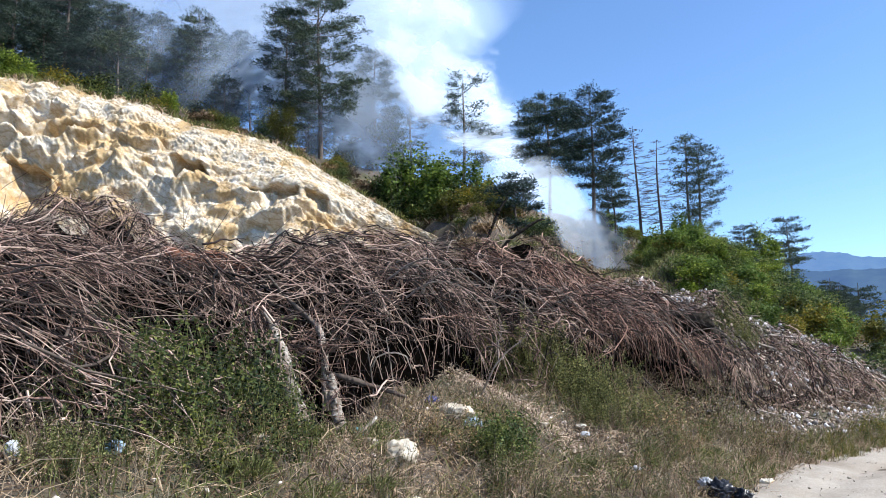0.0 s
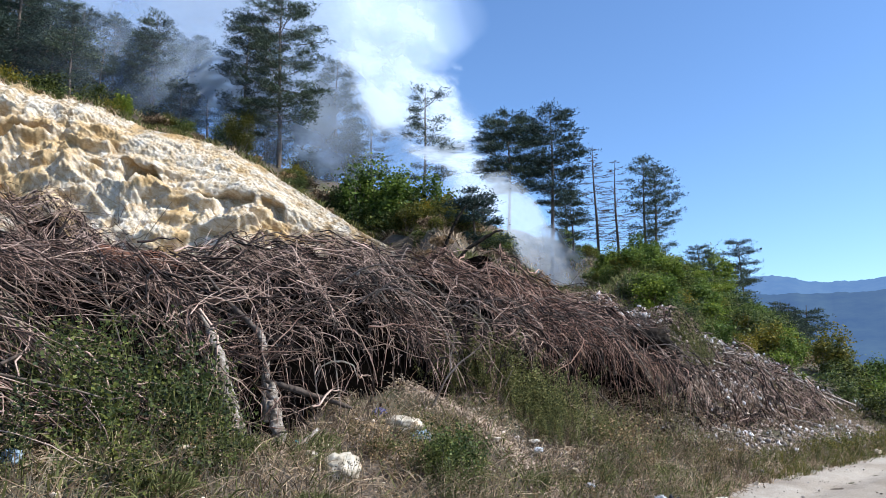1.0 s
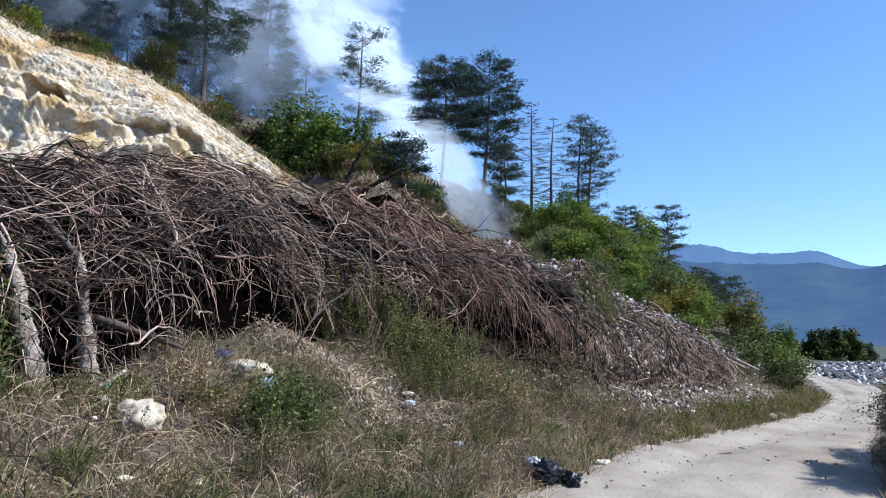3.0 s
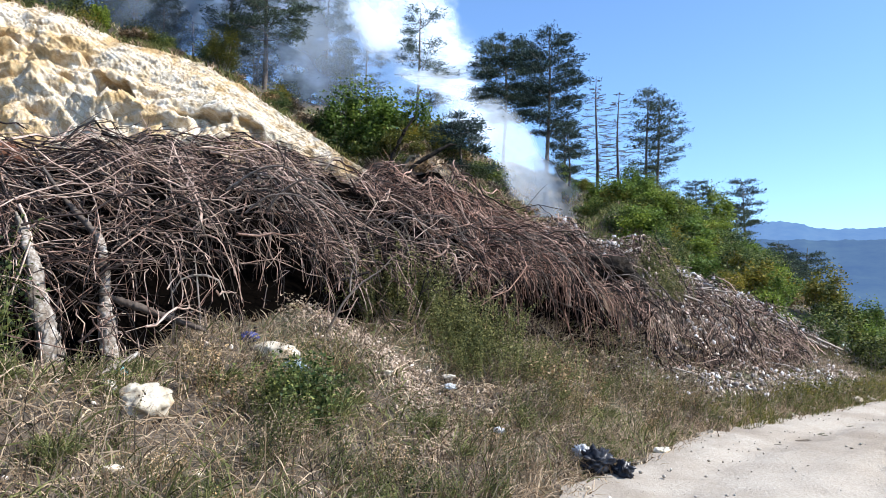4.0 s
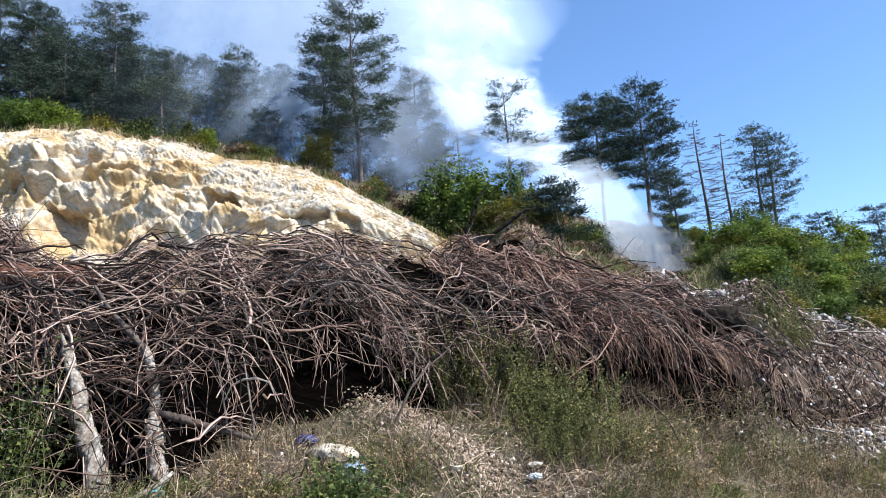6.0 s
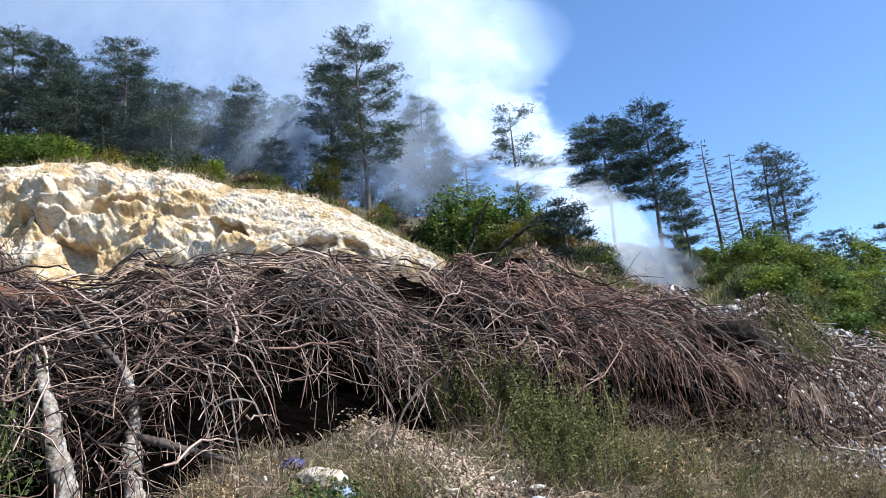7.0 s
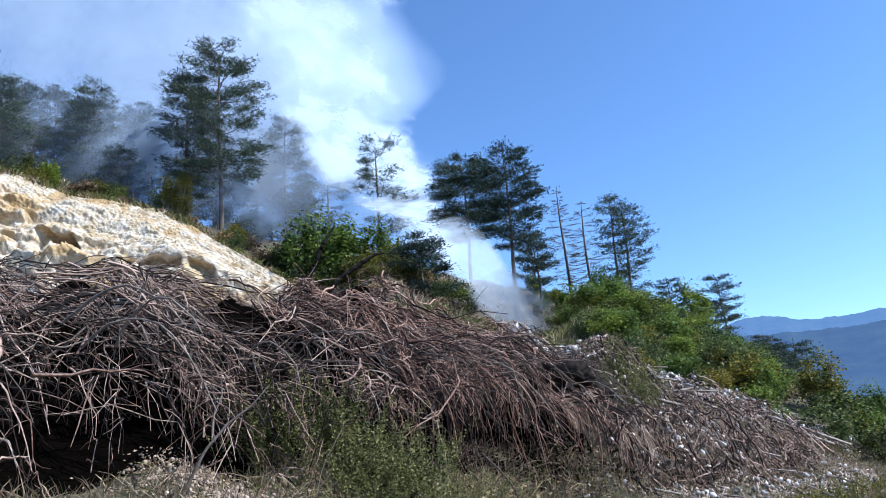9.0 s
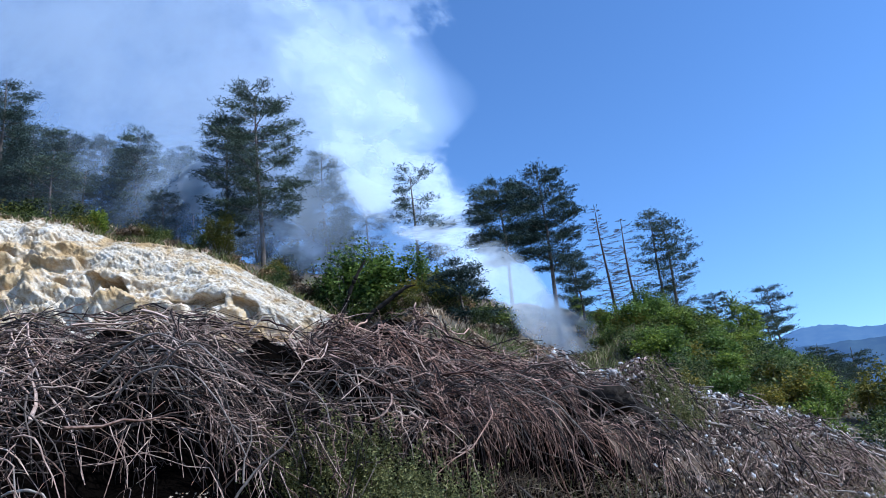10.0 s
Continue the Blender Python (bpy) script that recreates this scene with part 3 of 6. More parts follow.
hollows = [(-14.4, 0.44, 1.25, 0.09, 2.4), (-23.3, 0.66, 1.5, 0.14, 2.6), (-9.5, 0.50, 1.8, 0.055, 1.3), (-7.1, 0.51, 0.9, 0.045, 0.8), (-27.5, 0.55, 1.2, 0.10, 1.0)]
bulge, caves = np.zeros((na, nb)), np.zeros((na, nb))
for i in range(na):
    first = 0.06 + 0.30 * min(1.0, max(0.0, (tx[i] + 19.0) / 7.0))
    for j in range(nb):
        b = j / (nb - 1)
        run = b * 15.0
        # beds dip to the right: one axis runs across them, one along
        across = run * 0.86 + tx[i] * 0.50 * 0.9
        down = -run * 0.50 + tx[i] * 0.86
        big = noise.fractal(Vector((down * 0.13, across * 0.22, 7.0)), 0.9, 2.0, 3)
        bed = noise.fractal(Vector((down * 0.28, across * 0.75, 2.0)), 0.75, 2.1, 5)
        crag = noise.ridged_multi_fractal(Vector((down * 0.45, across * 0.7, 5.0)), 0.9, 2.1, 5, 1.0, 2.0)
        warp_d, warp_a = down + 1.3 * bed, across + 0.8 * bed
        steep = min(1.0, max(0.12, (b - first) * 3.2))
        out = big * 0.9 + bed * 0.28 * (0.3 + steep) + (crag - 1.0) * 0.16 * steep
        out += facet(warp_d, warp_a, 0.30, 0.52, 1.4, 0.8, 3.0) * steep
        out += facet(warp_d, warp_a, 0.80, 1.3, 0.42, 1.0, 11.0) * (0.25 + 0.75 * steep)
        out += facet(warp_d, warp_a, 2.0, 3.0, 0.16, 1.0, 23.0) * (0.4 + 0.6 * steep)
        bulge[i, j] = out * math.sin(math.pi * min(1, 0.08 + 0.92 * b)) ** 0.6
        for hx0, hb, wx, wb, dp in hollows:
            dx0 = (tx[i] - hx0 + 2.2 * (b - hb) + 0.5 * bed) / wx
            db0 = (b - hb + 0.02 * bed) / wb
            # a sharp lip above and to the right, fading out below and to the left
            dx0 = dx0 * (2.0 if dx0 > 0 else 0.75)
            db0 = db0 * (2.2 if db0 < 0 else 0.8)
            caves[i, j] += dp * max(0.0, 1 - (dx0 * dx0 + db0 * db0) ** 1.8) ** 0.7
for _ in range(2):
    for field in (bulge, caves):
        field[1:-1] = (field[:-2] + 2 * field[1:-1] + field[2:]) / 4
        field[:, 1:-1] = (field[:, :-2] + 2 * field[:, 1:-1] + field[:, 2:]) / 4
B = np.linspace(0, 1, nb)[None]
grain = 0.05 * np.random.default_rng(25).normal(size=bulge.shape)
bulge = bulge + grain * (B > 0.01)
cv[..., 0] = tx[:, None] + 0.25 * bulge + 0.6 * B
cv[..., 1] = ty[:, None] - reach[:, None] * B ** 0.8 - 0.75 * bulge + caves
cv[..., 2] = tz[:, None] - drop[:, None] * B ** 1.5 + 0.50 * bulge
ci = np.arange(na * nb).reshape(na, nb)
cf = np.stack([ci[:-1, :-1], ci[:-1, 1:], ci[1:, 1:], ci[1:, :-1]], -1).reshape(-1, 4)
rock_face = new("rock_face", mesh_of("rock_face", cv.reshape(-1, 3), cf, ROCK))
tagged(rock_face, "cream and ochre quarried limestone face with broken ledges", "rock face", kind="structure")


# ---- far hills ----
def hill_range(name, material, profile, depth, label):
    az = np.radians(np.linspace(-70, 110, 700))
    t = np.linspace(0, 1, 26)
    A, T = np.meshgrid(az, t, indexing="ij")
    tall = np.interp(np.degrees(A), [p[0] for p in profile], [p[1] for p in profile])
    jag = 1 + 0.012 * waves(np.degrees(A), 0 * A, 5, 21) + 0.008 * waves(np.degrees(A), 0 * A, 1.6, 22) + 0.006 * waves(np.degrees(A), 0 * A, 0.6, 23)
    R = depth * (0.62 + 0.38 * T)
    Z = np.tan(np.radians(tall)) * depth * jag * T ** 1.25 - 6 + T * depth * 0.0016 * waves(np.degrees(A), T * 9, 6, 24)
    hills = new(name, sheet(name, R * np.sin(A), R * np.cos(A), Z, material))
    return tagged(hills, label, "hills", kind="structure")


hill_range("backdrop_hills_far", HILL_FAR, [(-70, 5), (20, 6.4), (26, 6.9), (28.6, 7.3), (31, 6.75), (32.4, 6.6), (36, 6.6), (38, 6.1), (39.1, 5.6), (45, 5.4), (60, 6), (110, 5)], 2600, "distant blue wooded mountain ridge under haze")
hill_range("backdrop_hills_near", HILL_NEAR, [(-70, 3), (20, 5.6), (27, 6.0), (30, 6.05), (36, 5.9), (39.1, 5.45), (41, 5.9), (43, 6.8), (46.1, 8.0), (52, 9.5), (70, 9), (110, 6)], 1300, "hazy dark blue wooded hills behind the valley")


# ---- trees and shrubs ----
def pine_parts(height, crown_from, spread, seed, density=1.0, lean=0.0, bare=False, one_sided=0.0, gap=0.15, whorl=0.62):
    """Trunk, limbs and needle crown of a black pine with flat foliage plates in tiers."""
    g = np.random.default_rng(seed)
    k = 9
    zz = np.linspace(0, 1, k)
    line = np.stack([lean * zz + 0.10 * np.sin(zz * 5 + seed), 0.08 * np.sin(zz * 4 + 2 * seed), zz * height - 0.4 * (1 - zz)], -1)
    r0 = 0.009 * height + 0.04
    trunk = tubes(line[None], (r0 * (1 - zz) ** 0.8 + 0.02)[None], 8)
    limbs, radii, spots, outs, starts = [], [], [], [], []
    q = np.linspace(0, 1, 5)
    z = crown_from
    while z < 0.985:
        t = (z - crown_from) / (1 - crown_from)
        prof = (1 - t) ** 0.5 * (0.75 + 0.6 * t) * (1 - 0.35 * (1 - t) ** 4) if not bare else (1 - t) ** 0.7 * (0.6 + 0.4 * t)
        turn = g.uniform(0, 6.283)
        count = g.integers(4, 7)
        for num in range(count):
            if g.random() < gap:
                continue
            base = np.array([np.interp(z + g.uniform(-0.28, 0.28) * whorl / height, zz, line[:, c]) for c in range(3)])
            az = turn + num * 6.283 / count + g.normal(0, 0.25)
            ln = spread * prof * g.uniform(0.65, 1.12) * (1 + one_sided * math.cos(az)) + 0.25
            rise = g.uniform(-0.16, 0.08) + (0.16 * t if not bare else -0.06)
            way = np.array([math.cos(az), math.sin(az), 0])
            bend = g.normal(0, 0.12)
            pts = base + q[:, None] * ln * way + np.stack([-math.sin(az) * bend * q ** 2 * ln, math.cos(az) * bend * q ** 2 * ln, ln * (rise * q + 0.14 * q ** 2 - 0.10 * q * (1 - q))], -1)
            starts.append(len(limbs))
            limbs.append(pts)
            radii.append((0.009 * ln * (1.25 - q) + 0.008) * (0.75 if bare else 1.0))
            across = np.array([-math.sin(az), math.cos(az), 0])
            if not bare:
                # needle tufts gather in flat clumps towards the ends
                m = max(2, int(2.6 * ln))
                w = np.append(g.uniform(0.28, 0.95, m) ** 0.8, 1.0)
                c = np.stack([np.interp(w, q, pts[:, cc]) for cc in range(3)], -1)
                c += across * (g.normal(0, 0.24, m + 1) * ln * (1.15 - w))[:, None]
                c[:, 2] += g.normal(0.03, 0.05, m + 1)
                each = int(24 * density)
                size = np.repeat(g.uniform(0.7, 1.25, m + 1), each)[:, None] * (0.25 + 0.03 * ln)
                spots.append(np.repeat(c, each, axis=0) + g.normal(0, 1, ((m + 1) * each, 3)) * [1.0, 1.0, 0.22] * size)
                outs.append(np.tile(way * 0.6 + [0, 0, 0.25], ((m + 1) * each, 1)))
            if bare:
                for _ in range(16):
                    w = g.uniform(0.2, 0.98)
                    s0 = np.array([np.interp(w, q, pts[:, cc]) for cc in range(3)])
                    v = (way * 0.8 + across * g.choice([-1, 1]) * g.uniform(0.4, 0.9) + [0, 0, g.normal(-0.05, 0.2)]) * ln * (1.15 - w) * 0.6
                    limbs.append(s0 + q[:, None] * v)
                    radii.append(0.012 * (1.2 - q))
        z += whorl * 1.22 * g.uniform(0.75, 1.25) / height
    ends = starts[1:] + [len(limbs)]
    limb = [tubes(np.array(limbs[a:z]), np.array(radii[a:z]), 4 if bare else 3) for a, z in zip(starts, ends)]
    crown = None
    if spots:
        c = np.repeat(np.concatenate(spots), 3, axis=0)
        o = np.repeat(np.concatenate(outs), 3, axis=0)
        n = len(c)
        c = c + g.normal(0, 0.06, (n, 3)) * [1, 1, 0.6]
        o = unit(o + g.normal(0, 0.6, (n, 3)) * [1, 1, 0.6])
        side = unit(np.cross(o, g.normal(size=(n, 3)))) * g.uniform(0.017, 0.030, n)[:, None]
        tip = c + o * g.uniform(0.12, 0.24, n)[:, None]
        v = np.stack([c - side * 0.5, c + side * 0.5, tip + side * 0.7, tip - side * 0.7], 1).reshape(-1, 3)
        crown = (v, np.arange(4 * n).reshape(n, 4))
    return trunk, limb, crown


def pine(label, height, crown_from, spread, seed, group="pines on the hillside", apart=False, **more):
    trunk, limb, crown = pine_parts(height, crown_from, spread, seed, **more)
    tree = new("pine_tree")
    stem = part("trunk", mesh_of("trunk", *(trunk if apart else joined(trunk, *limb)), BARK, True), tree)
    for one in limb if apart else ():
        part("limb", mesh_of("limb", *one, BARK, True), stem)
    if crown:
        part("crown", mesh_of("crown", *crown, NEEDLE), tree)
    return tagged(tree, label, "tree", group)


def grown(label, x, y, top, crown_from, spread, seed, **more):
    """A pine at (x, y) whose tip stands at the height top."""
    return stand(pine(label, top - float(land(x, y)), crown_from, spread, seed, **more), x, y)


def stand(ob, x, y, turn=0.0, scale=1.0, sink=0.05):
    ob.matrix_basis = pose(x, y, float(land(x, y)) - sink, 0, 0, turn) @ Matrix.Scale(scale, 4)
    return ob


def again(ob, x, y, turn=0.0, scale=1.0, sink=0.05, tall=1.0):
    made = copy_thing(ob, pose(x, y, float(land(x, y)) - sink, 0, 0, turn))
    made.scale = (scale, scale, scale * tall)
    return made


TALL = "tall dark green pine with flat layered crown"
grown("large dark green pine with broad layered crown", -8.9, 50, 30.4, 0.22, 4.4, 1, density=1.1, whorl=0.55)
grown("dark pine standing close to its larger neighbour", -12.0, 53, 30.0, 0.28, 3.6, 2, density=1.0, whorl=0.55)
grown("slender pine with high one-sided crown", 1.6, 52, 23.5, 0.30, 2.9, 31, density=0.9, one_sided=0.45, apart=True, lean=0.4, gap=0.35, whorl=0.6)
grown("tall pine with long bare trunk among smoke", 10.0, 45, 19.3, 0.50, 2.4, 4, density=1.1, gap=0.12, apart=True, whorl=0.45)
grown("dark dense pine behind drifting smoke", 8.0, 50.5, 21.0, 0.40, 3.5, 5, density=1.5, gap=0.05, apart=True, whorl=0.42)
grown("small pine beside a taller one", 12.6, 50.5, 14.6, 0.35, 1.3, 6, density=1.0)
grown("dead bare pine with thin grey limbs", 17.6, 61.5, 22.5, 0.22, 2.6, 7, bare=True, apart=True, whorl=0.5)
grown("dead leafless pine with fine drooping twigs", 19.4, 61.5, 21.2, 0.22, 3.4, 8, bare=True, apart=True, lean=0.2, whorl=0.45)
grown("slim pine with sparse tiered crown", 21.1, 58.6, 20.4, 0.24, 1.8, 9, density=0.5, apart=True, one_sided=0.1, gap=0.12, whorl=0.55)
grown("slim pine with long flat limbs to one side", 22.1, 58.9, 20.0, 0.20, 2.3, 10, density=0.5, apart=True, one_sided=0.4, gap=0.12, whorl=0.55)
grown("small young pine on the ridge", 28.0, 61, 12.5, 0.35, 1.2, 12, density=0.9, apart=True)
grown("small spreading pine with open flat crown", 30.9, 62, 13.6, 0.50, 1.9, 13, density=0.8, apart=True, one_sided=0.1, whorl=0.7, gap=0.3)
grown("low dark young pine among shrubs", 4.0, 37, 11.4, 0.03, 1.3, 14, density=1.5)
grown("conical pine half hidden in smoke", -5.4, 57, 28.0, 0.18, 2.4, 33, density=1.0, gap=0.2)
grown("pale hazed pine above the rock face", -20.3, 56, 31.6, 0.2, 2.4, 34, density=1.0)
grown("hazed pine with narrow crown in smoke", -18.4, 60, 31.5, 0.2, 2.6, 35, density=1.0)
grown("broad dark pine at the wood's edge", -30.3, 54, 36.6, 0.12, 3.4, 36, density=1.0, whorl=0.6)
grown("dense dark green pine of the upper wood", -40.3, 53, 38.6, 0.10, 3.4, 37, density=1.1, whorl=0.6)
grown("narrow dark pine among dense neighbours", -36.4, 52.5, 36.6, 0.10, 2.6, 38, density=1.1, whorl=0.6)
grown("bushy dark pine with low limbs", -33.6, 52.5, 32.2, 0.06, 2.8, 39, density=1.0, whorl=0.6)
grown("slim pine in thin blue haze", -28.2, 60, 34.6, 0.15, 2.2, 40, density=0.9)

pine_a = stand(pine(TALL, 11.5, 0.2, 3.0, 15, density=0.7), -6.0, 60)
pine_b = stand(pine("pine with narrow pointed crown in haze", 10.0, 0.15, 2.4, 16, density=0.65), -20.1, 56)
pine_c = stand(pine("broad old pine with spreading crown", 13.0, 0.22, 3.9, 17, density=0.6), -33.6, 58)
pine_d = stand(pine("young bushy dark green pine", 6.5, 0.06, 2.2, 18, density=0.8), -27, 53)
for kind, x, y, turn, size in [
    (pine_a, -2.8, 66, 40, 0.85), (pine_b, -37.6, 55, 10, 1.15), (pine_a, -32.2, 68, 80, 0.95), (pine_b, -20.4, 66, 120, 1.0),
    (pine_a, -27.0, 64, 200, 0.9), (pine_b, -23.5, 60, 260, 0.8), (pine_c, -42.5, 62, 30, 0.9), (pine_b, -14.5, 63, 70, 1.0),
    (pine_b, -9.5, 67, 20, 0.9), (pine_a, -40.0, 70, 300, 1.0), (pine_c, -48.0, 58, 100, 0.95), (pine_a, -30.0, 74, 150, 0.9),
    (pine_d, -31.0, 52, 60, 1.1), (pine_d, -35.5, 51, 160, 1.0), (pine_d, -24.0, 55, 210, 0.9), (pine_d, -17.0, 53, 20, 0.75),
    (pine_d, -39.5, 53, 320, 1.15), (pine_d, -29.5, 57, 250, 1.25), (pine_d, -36.5, 60, 90, 1.3), (pine_d, -43.5, 56, 50, 1.2),
    (pine_d, -16.0, 57, 140, 1.0), (pine_b, -4.0, 57, 190, 0.62), (pine_d, 13.5, 56, 30, 0.8), (pine_d, 25.5, 52, 70, 0.7),
    (pine_b, -22.0, 58, 15, 0.85), (pine_b, -25.5, 61, 75, 1.0), (pine_a, -16.0, 66, 170, 0.9), (pine_b, -29.0, 60, 200, 1.0), (pine_a, -22.5, 71, 10, 1.0), (pine_b, -33.0, 63, 250, 1.1), (pine_a, -36.5, 72, 20, 1.05), (pine_b, -11.5, 60, 99, 0.9), (pine_b, -40.5, 65, 130, 1.1), (pine_a, -45.0, 67, 60, 1.1),
    (pine_b, -26.0, 69, 33, 1.0), (pine_b, -36.0, 66, 222, 1.05), (pine_d, 29.5, 50, 110, 0.85), (pine_d, 32.0, 56, 200, 0.7),
]:
    again(kind, x, y, turn, size)


def shrub(name, label, material, height, width, seed, leaves=2100, leaf=0.145, clumps=28, category="shrub", group="shrubs on the hillside", stem=GREY_WOOD):
    g = np.random.default_rng(seed)
    c = g.normal(size=(clumps, 3))
    c = unit(c) * g.uniform(0.25, 1.0, (clumps, 1)) ** 0.6
    c = c * [width / 2, width / 2, height * 0.42] + [0, 0, height * 0.52]
    c[:, 2] = np.maximum(c[:, 2], 0.12 * height)
    who = g.integers(0, clumps, leaves)
    p = c[who] + g.normal(size=(leaves, 3)) * [width * 0.115, width * 0.115, height * 0.10] * g.uniform(0.5, 1.2, (clumps, 1))[who] * (28 / max(clumps, 28)) ** 0.5
    p[:, 2] = np.abs(p[:, 2])
    q = np.linspace(0, 1, 5)[:, None]
    stems = np.array([np.array([g.normal(0, 0.05), g.normal(0, 0.05), -0.15]) * (1 - q) + e * q + g.normal(0, 0.06, 3) * q * (1 - q) * 4 for e in c])
    rad = np.tile(0.014 * height * (1.15 - np.linspace(0, 1, 5)) * 0.6, (clumps, 1))
    bush = new(name)
    tagged(part("stem_cluster", mesh_of("stem_cluster", *tubes(stems, rad, 3), stem), bush), kind="stuff")
    part("foliage", mesh_of("foliage", *leaf_cards(p, leaf), material), bush)
    return tagged(bush, label, category, group)


green_a = stand(shrub("shrub", "dense bright green deciduous shrub", LEAF, 2.6, 2.8, 41), -2.3, 43)
green_b = stand(shrub("shrub", "rounded green shrub with loose outline", LEAF, 2.2, 2.4, 42), -0.2, 41.5)
green_c = stand(shrub("shrub", "dark green shrub on the slope", LEAF_DARK, 2.4, 2.6, 43), 2.2, 44)
gold_a = stand(shrub("shrub", "yellowing autumn shrub on the slope", LEAF_YELLOW, 2.0, 2.0, 44), 0.6, 40.2)
stand(shrub("shrub", "tall conical yellow-green shrub above the rock face", LEAF_YELLOW, 3.9, 2.3, 45, leaves=5200, leaf=0.12, clumps=34), -11.2, 48)
stand(shrub("shrub", "slim bright yellow-green shrub above the rock face", LEAF_BRIGHT, 3.2, 1.3, 49, leaves=2600, leaf=0.13, clumps=18), -18.9, 47)
brown_a = stand(shrub("shrub", "withered brown low shrub on dry soil", LEAF_BROWN, 1.2, 1.8, 46, leaves=1500), -5.2, 45)
bright_a = stand(shrub("shrub", "fresh yellow-green shrub with loose crown", LEAF_BRIGHT, 2.7, 2.6, 47, 2400, 0.16, 14), 24.0, 45.0)
young_a = stand(shrub("young_tree", "young green broadleaf tree with slim stems", LEAF_BRIGHT, 4.2, 2.4, 48, 2800, 0.17, 20, "tree", "young trees on the slope"), 21.0, 46.0)
stand(shrub("young_tree", "young tree with golden yellow autumn leaves", LEAF_YELLOW, 2.0, 1.6, 50, 2600, 0.10, 24, "tree", "young trees on the slope"), 15.6, 25.3)
kinds = [green_a, green_b, green_c, gold_a, brown_a, bright_a, young_a]
g = np.random.default_rng(5)
# above and beside the rock face
for k, x, y, size in [
    (1, -23, 46, 0.95), (3, -19.6, 46.5, 1.1), (1, -14.5, 46.5, 0.8), (4, -16.5, 45.6, 1.0), (3, -26.5, 46.5, 1.2), (5, -29.5, 47, 1.1), (5, -31.5, 46.5, 1.2),
    (5, -34.5, 47, 1.2), (1, -28, 49, 1.1), (5, -37.5, 47.5, 1.2), (5, -33, 48.2, 1.2), (5, -36, 49, 1.2), (1, -25, 47.8, 1.0), (4, -13.2, 45.3, 0.7), (1, -21.8, 46.4, 0.9), (4, -18.2, 45.6, 0.6), (3, -15.6, 46.2, 0.8), (4, -9.5, 45.2, 0.8), (4, -7.0, 44.6, 0.9), (2, -3.8, 45.5, 0.9), (0, -1.2, 45.0, 1.0), (4, -3.0, 42.6, 0.8),
    (6, -2.6, 43.6, 1.15), (6, -1.4, 44.2, 1.2), (6, -0.3, 43.2, 1.1), (5, 0.8, 42.6, 1.5), (6, 1.9, 42.2, 1.0), (3, 2.9, 41.2, 1.4), (1, -21.5, 44.3, 0.8), (2, -22.4, 44.6, 0.9), (1, -16.8, 44.0, 0.5), (5, -27.5, 44.7, 0.9), (5, -30.0, 45.0, 1.1), (2, -25.0, 44.7, 0.6), (1, -3.5, 44.9, 1.2), (0, 3.6, 42.2, 1.0), (3, 1.2, 41.2, 1.2),
    (2, 4.5, 46.5, 1.0), (0, 1.0, 43.0, 1.0), (3, 2.2, 39.8, 0.9), (4, 3.3, 38.4, 1.0), (1, 5.6, 41.5, 0.9), (4, 6.6, 38.6, 0.8), (4, 5.2, 35.2, 0.7), (4, 1.5, 36.5, 0.8),
    (2, 6.5, 45.0, 0.9), (4, -1.0, 38.5, 0.9), (4, 7.6, 40.5, 0.8), (2, -32.5, 49.5, 1.3), (2, -26, 50, 1.2), (2, -21.5, 50, 1.2), (2, -40, 49, 1.3), (0, -12.5, 50.5, 0.9), (2, -6.5, 48, 0.8),
]:
    again(kinds[k], x + g.normal(0, 0.2), y, g.uniform(0, 360), size * g.uniform(0.9, 1.1))
# low growth on the burnt slope behind the heap
for _ in range(50):
    x, y = g.uniform(-1.5, 10.5), g.uniform(19, 42)
    s0, u0 = along(EDGE, x, y)
    if not 8.5 < u0 < 24 or abs(x - 0.235 * y) < 2.0:
        continue
    again(kinds[g.choice([4, 4, 4, 4, 3, 2, 1])], x, y, g.uniform(0, 360), g.uniform(0.3, 0.6))
for x, y, k, size in [(12.9, 19.0, 2, 0.40), (13.8, 20.0, 1, 0.50), (13.0, 20.6, 2, 0.55), (12.2, 19.9, 0, 0.45)]:
    again(kinds[k], x, y, g.uniform(0, 360), size)
for _ in range(34):
    x, y = g.uniform(-8, 3.5), g.uniform(40.5, 48)
    if y < np.interp(x, CLIFF[:, 0], CLIFF[:, 1]) + 0.9:
        continue
    again(kinds[g.choice([4, 4, 0, 1, 2, 3])], x, y, g.uniform(0, 360), g.uniform(0.4, 0.85))
for x, y, size in [(22, 40, 0.42), (24.5, 43, 0.5), (27, 47, 0.55), (20.5, 36.5, 0.36), (29.5, 53, 0.6), (18.5, 33, 0.33), (23, 37.5, 0.3), (26, 41, 0.4), (31, 50, 0.5), (16.5, 38, 0.4)]:
    again(pine_d, x, y, g.uniform(0, 360), size)
# undergrowth and young pines of the upper wood
for _ in range(34):
    x, y = g.uniform(-46, -4), g.uniform(49.5, 72)
    if y < 46 - 0.12 * x + 1:
        continue
    again(pine_d if g.random() < 0.45 else kinds[g.choice([0, 2, 2, 2, 1])], x, y, g.uniform(0, 360), g.uniform(0.7, 1.2))
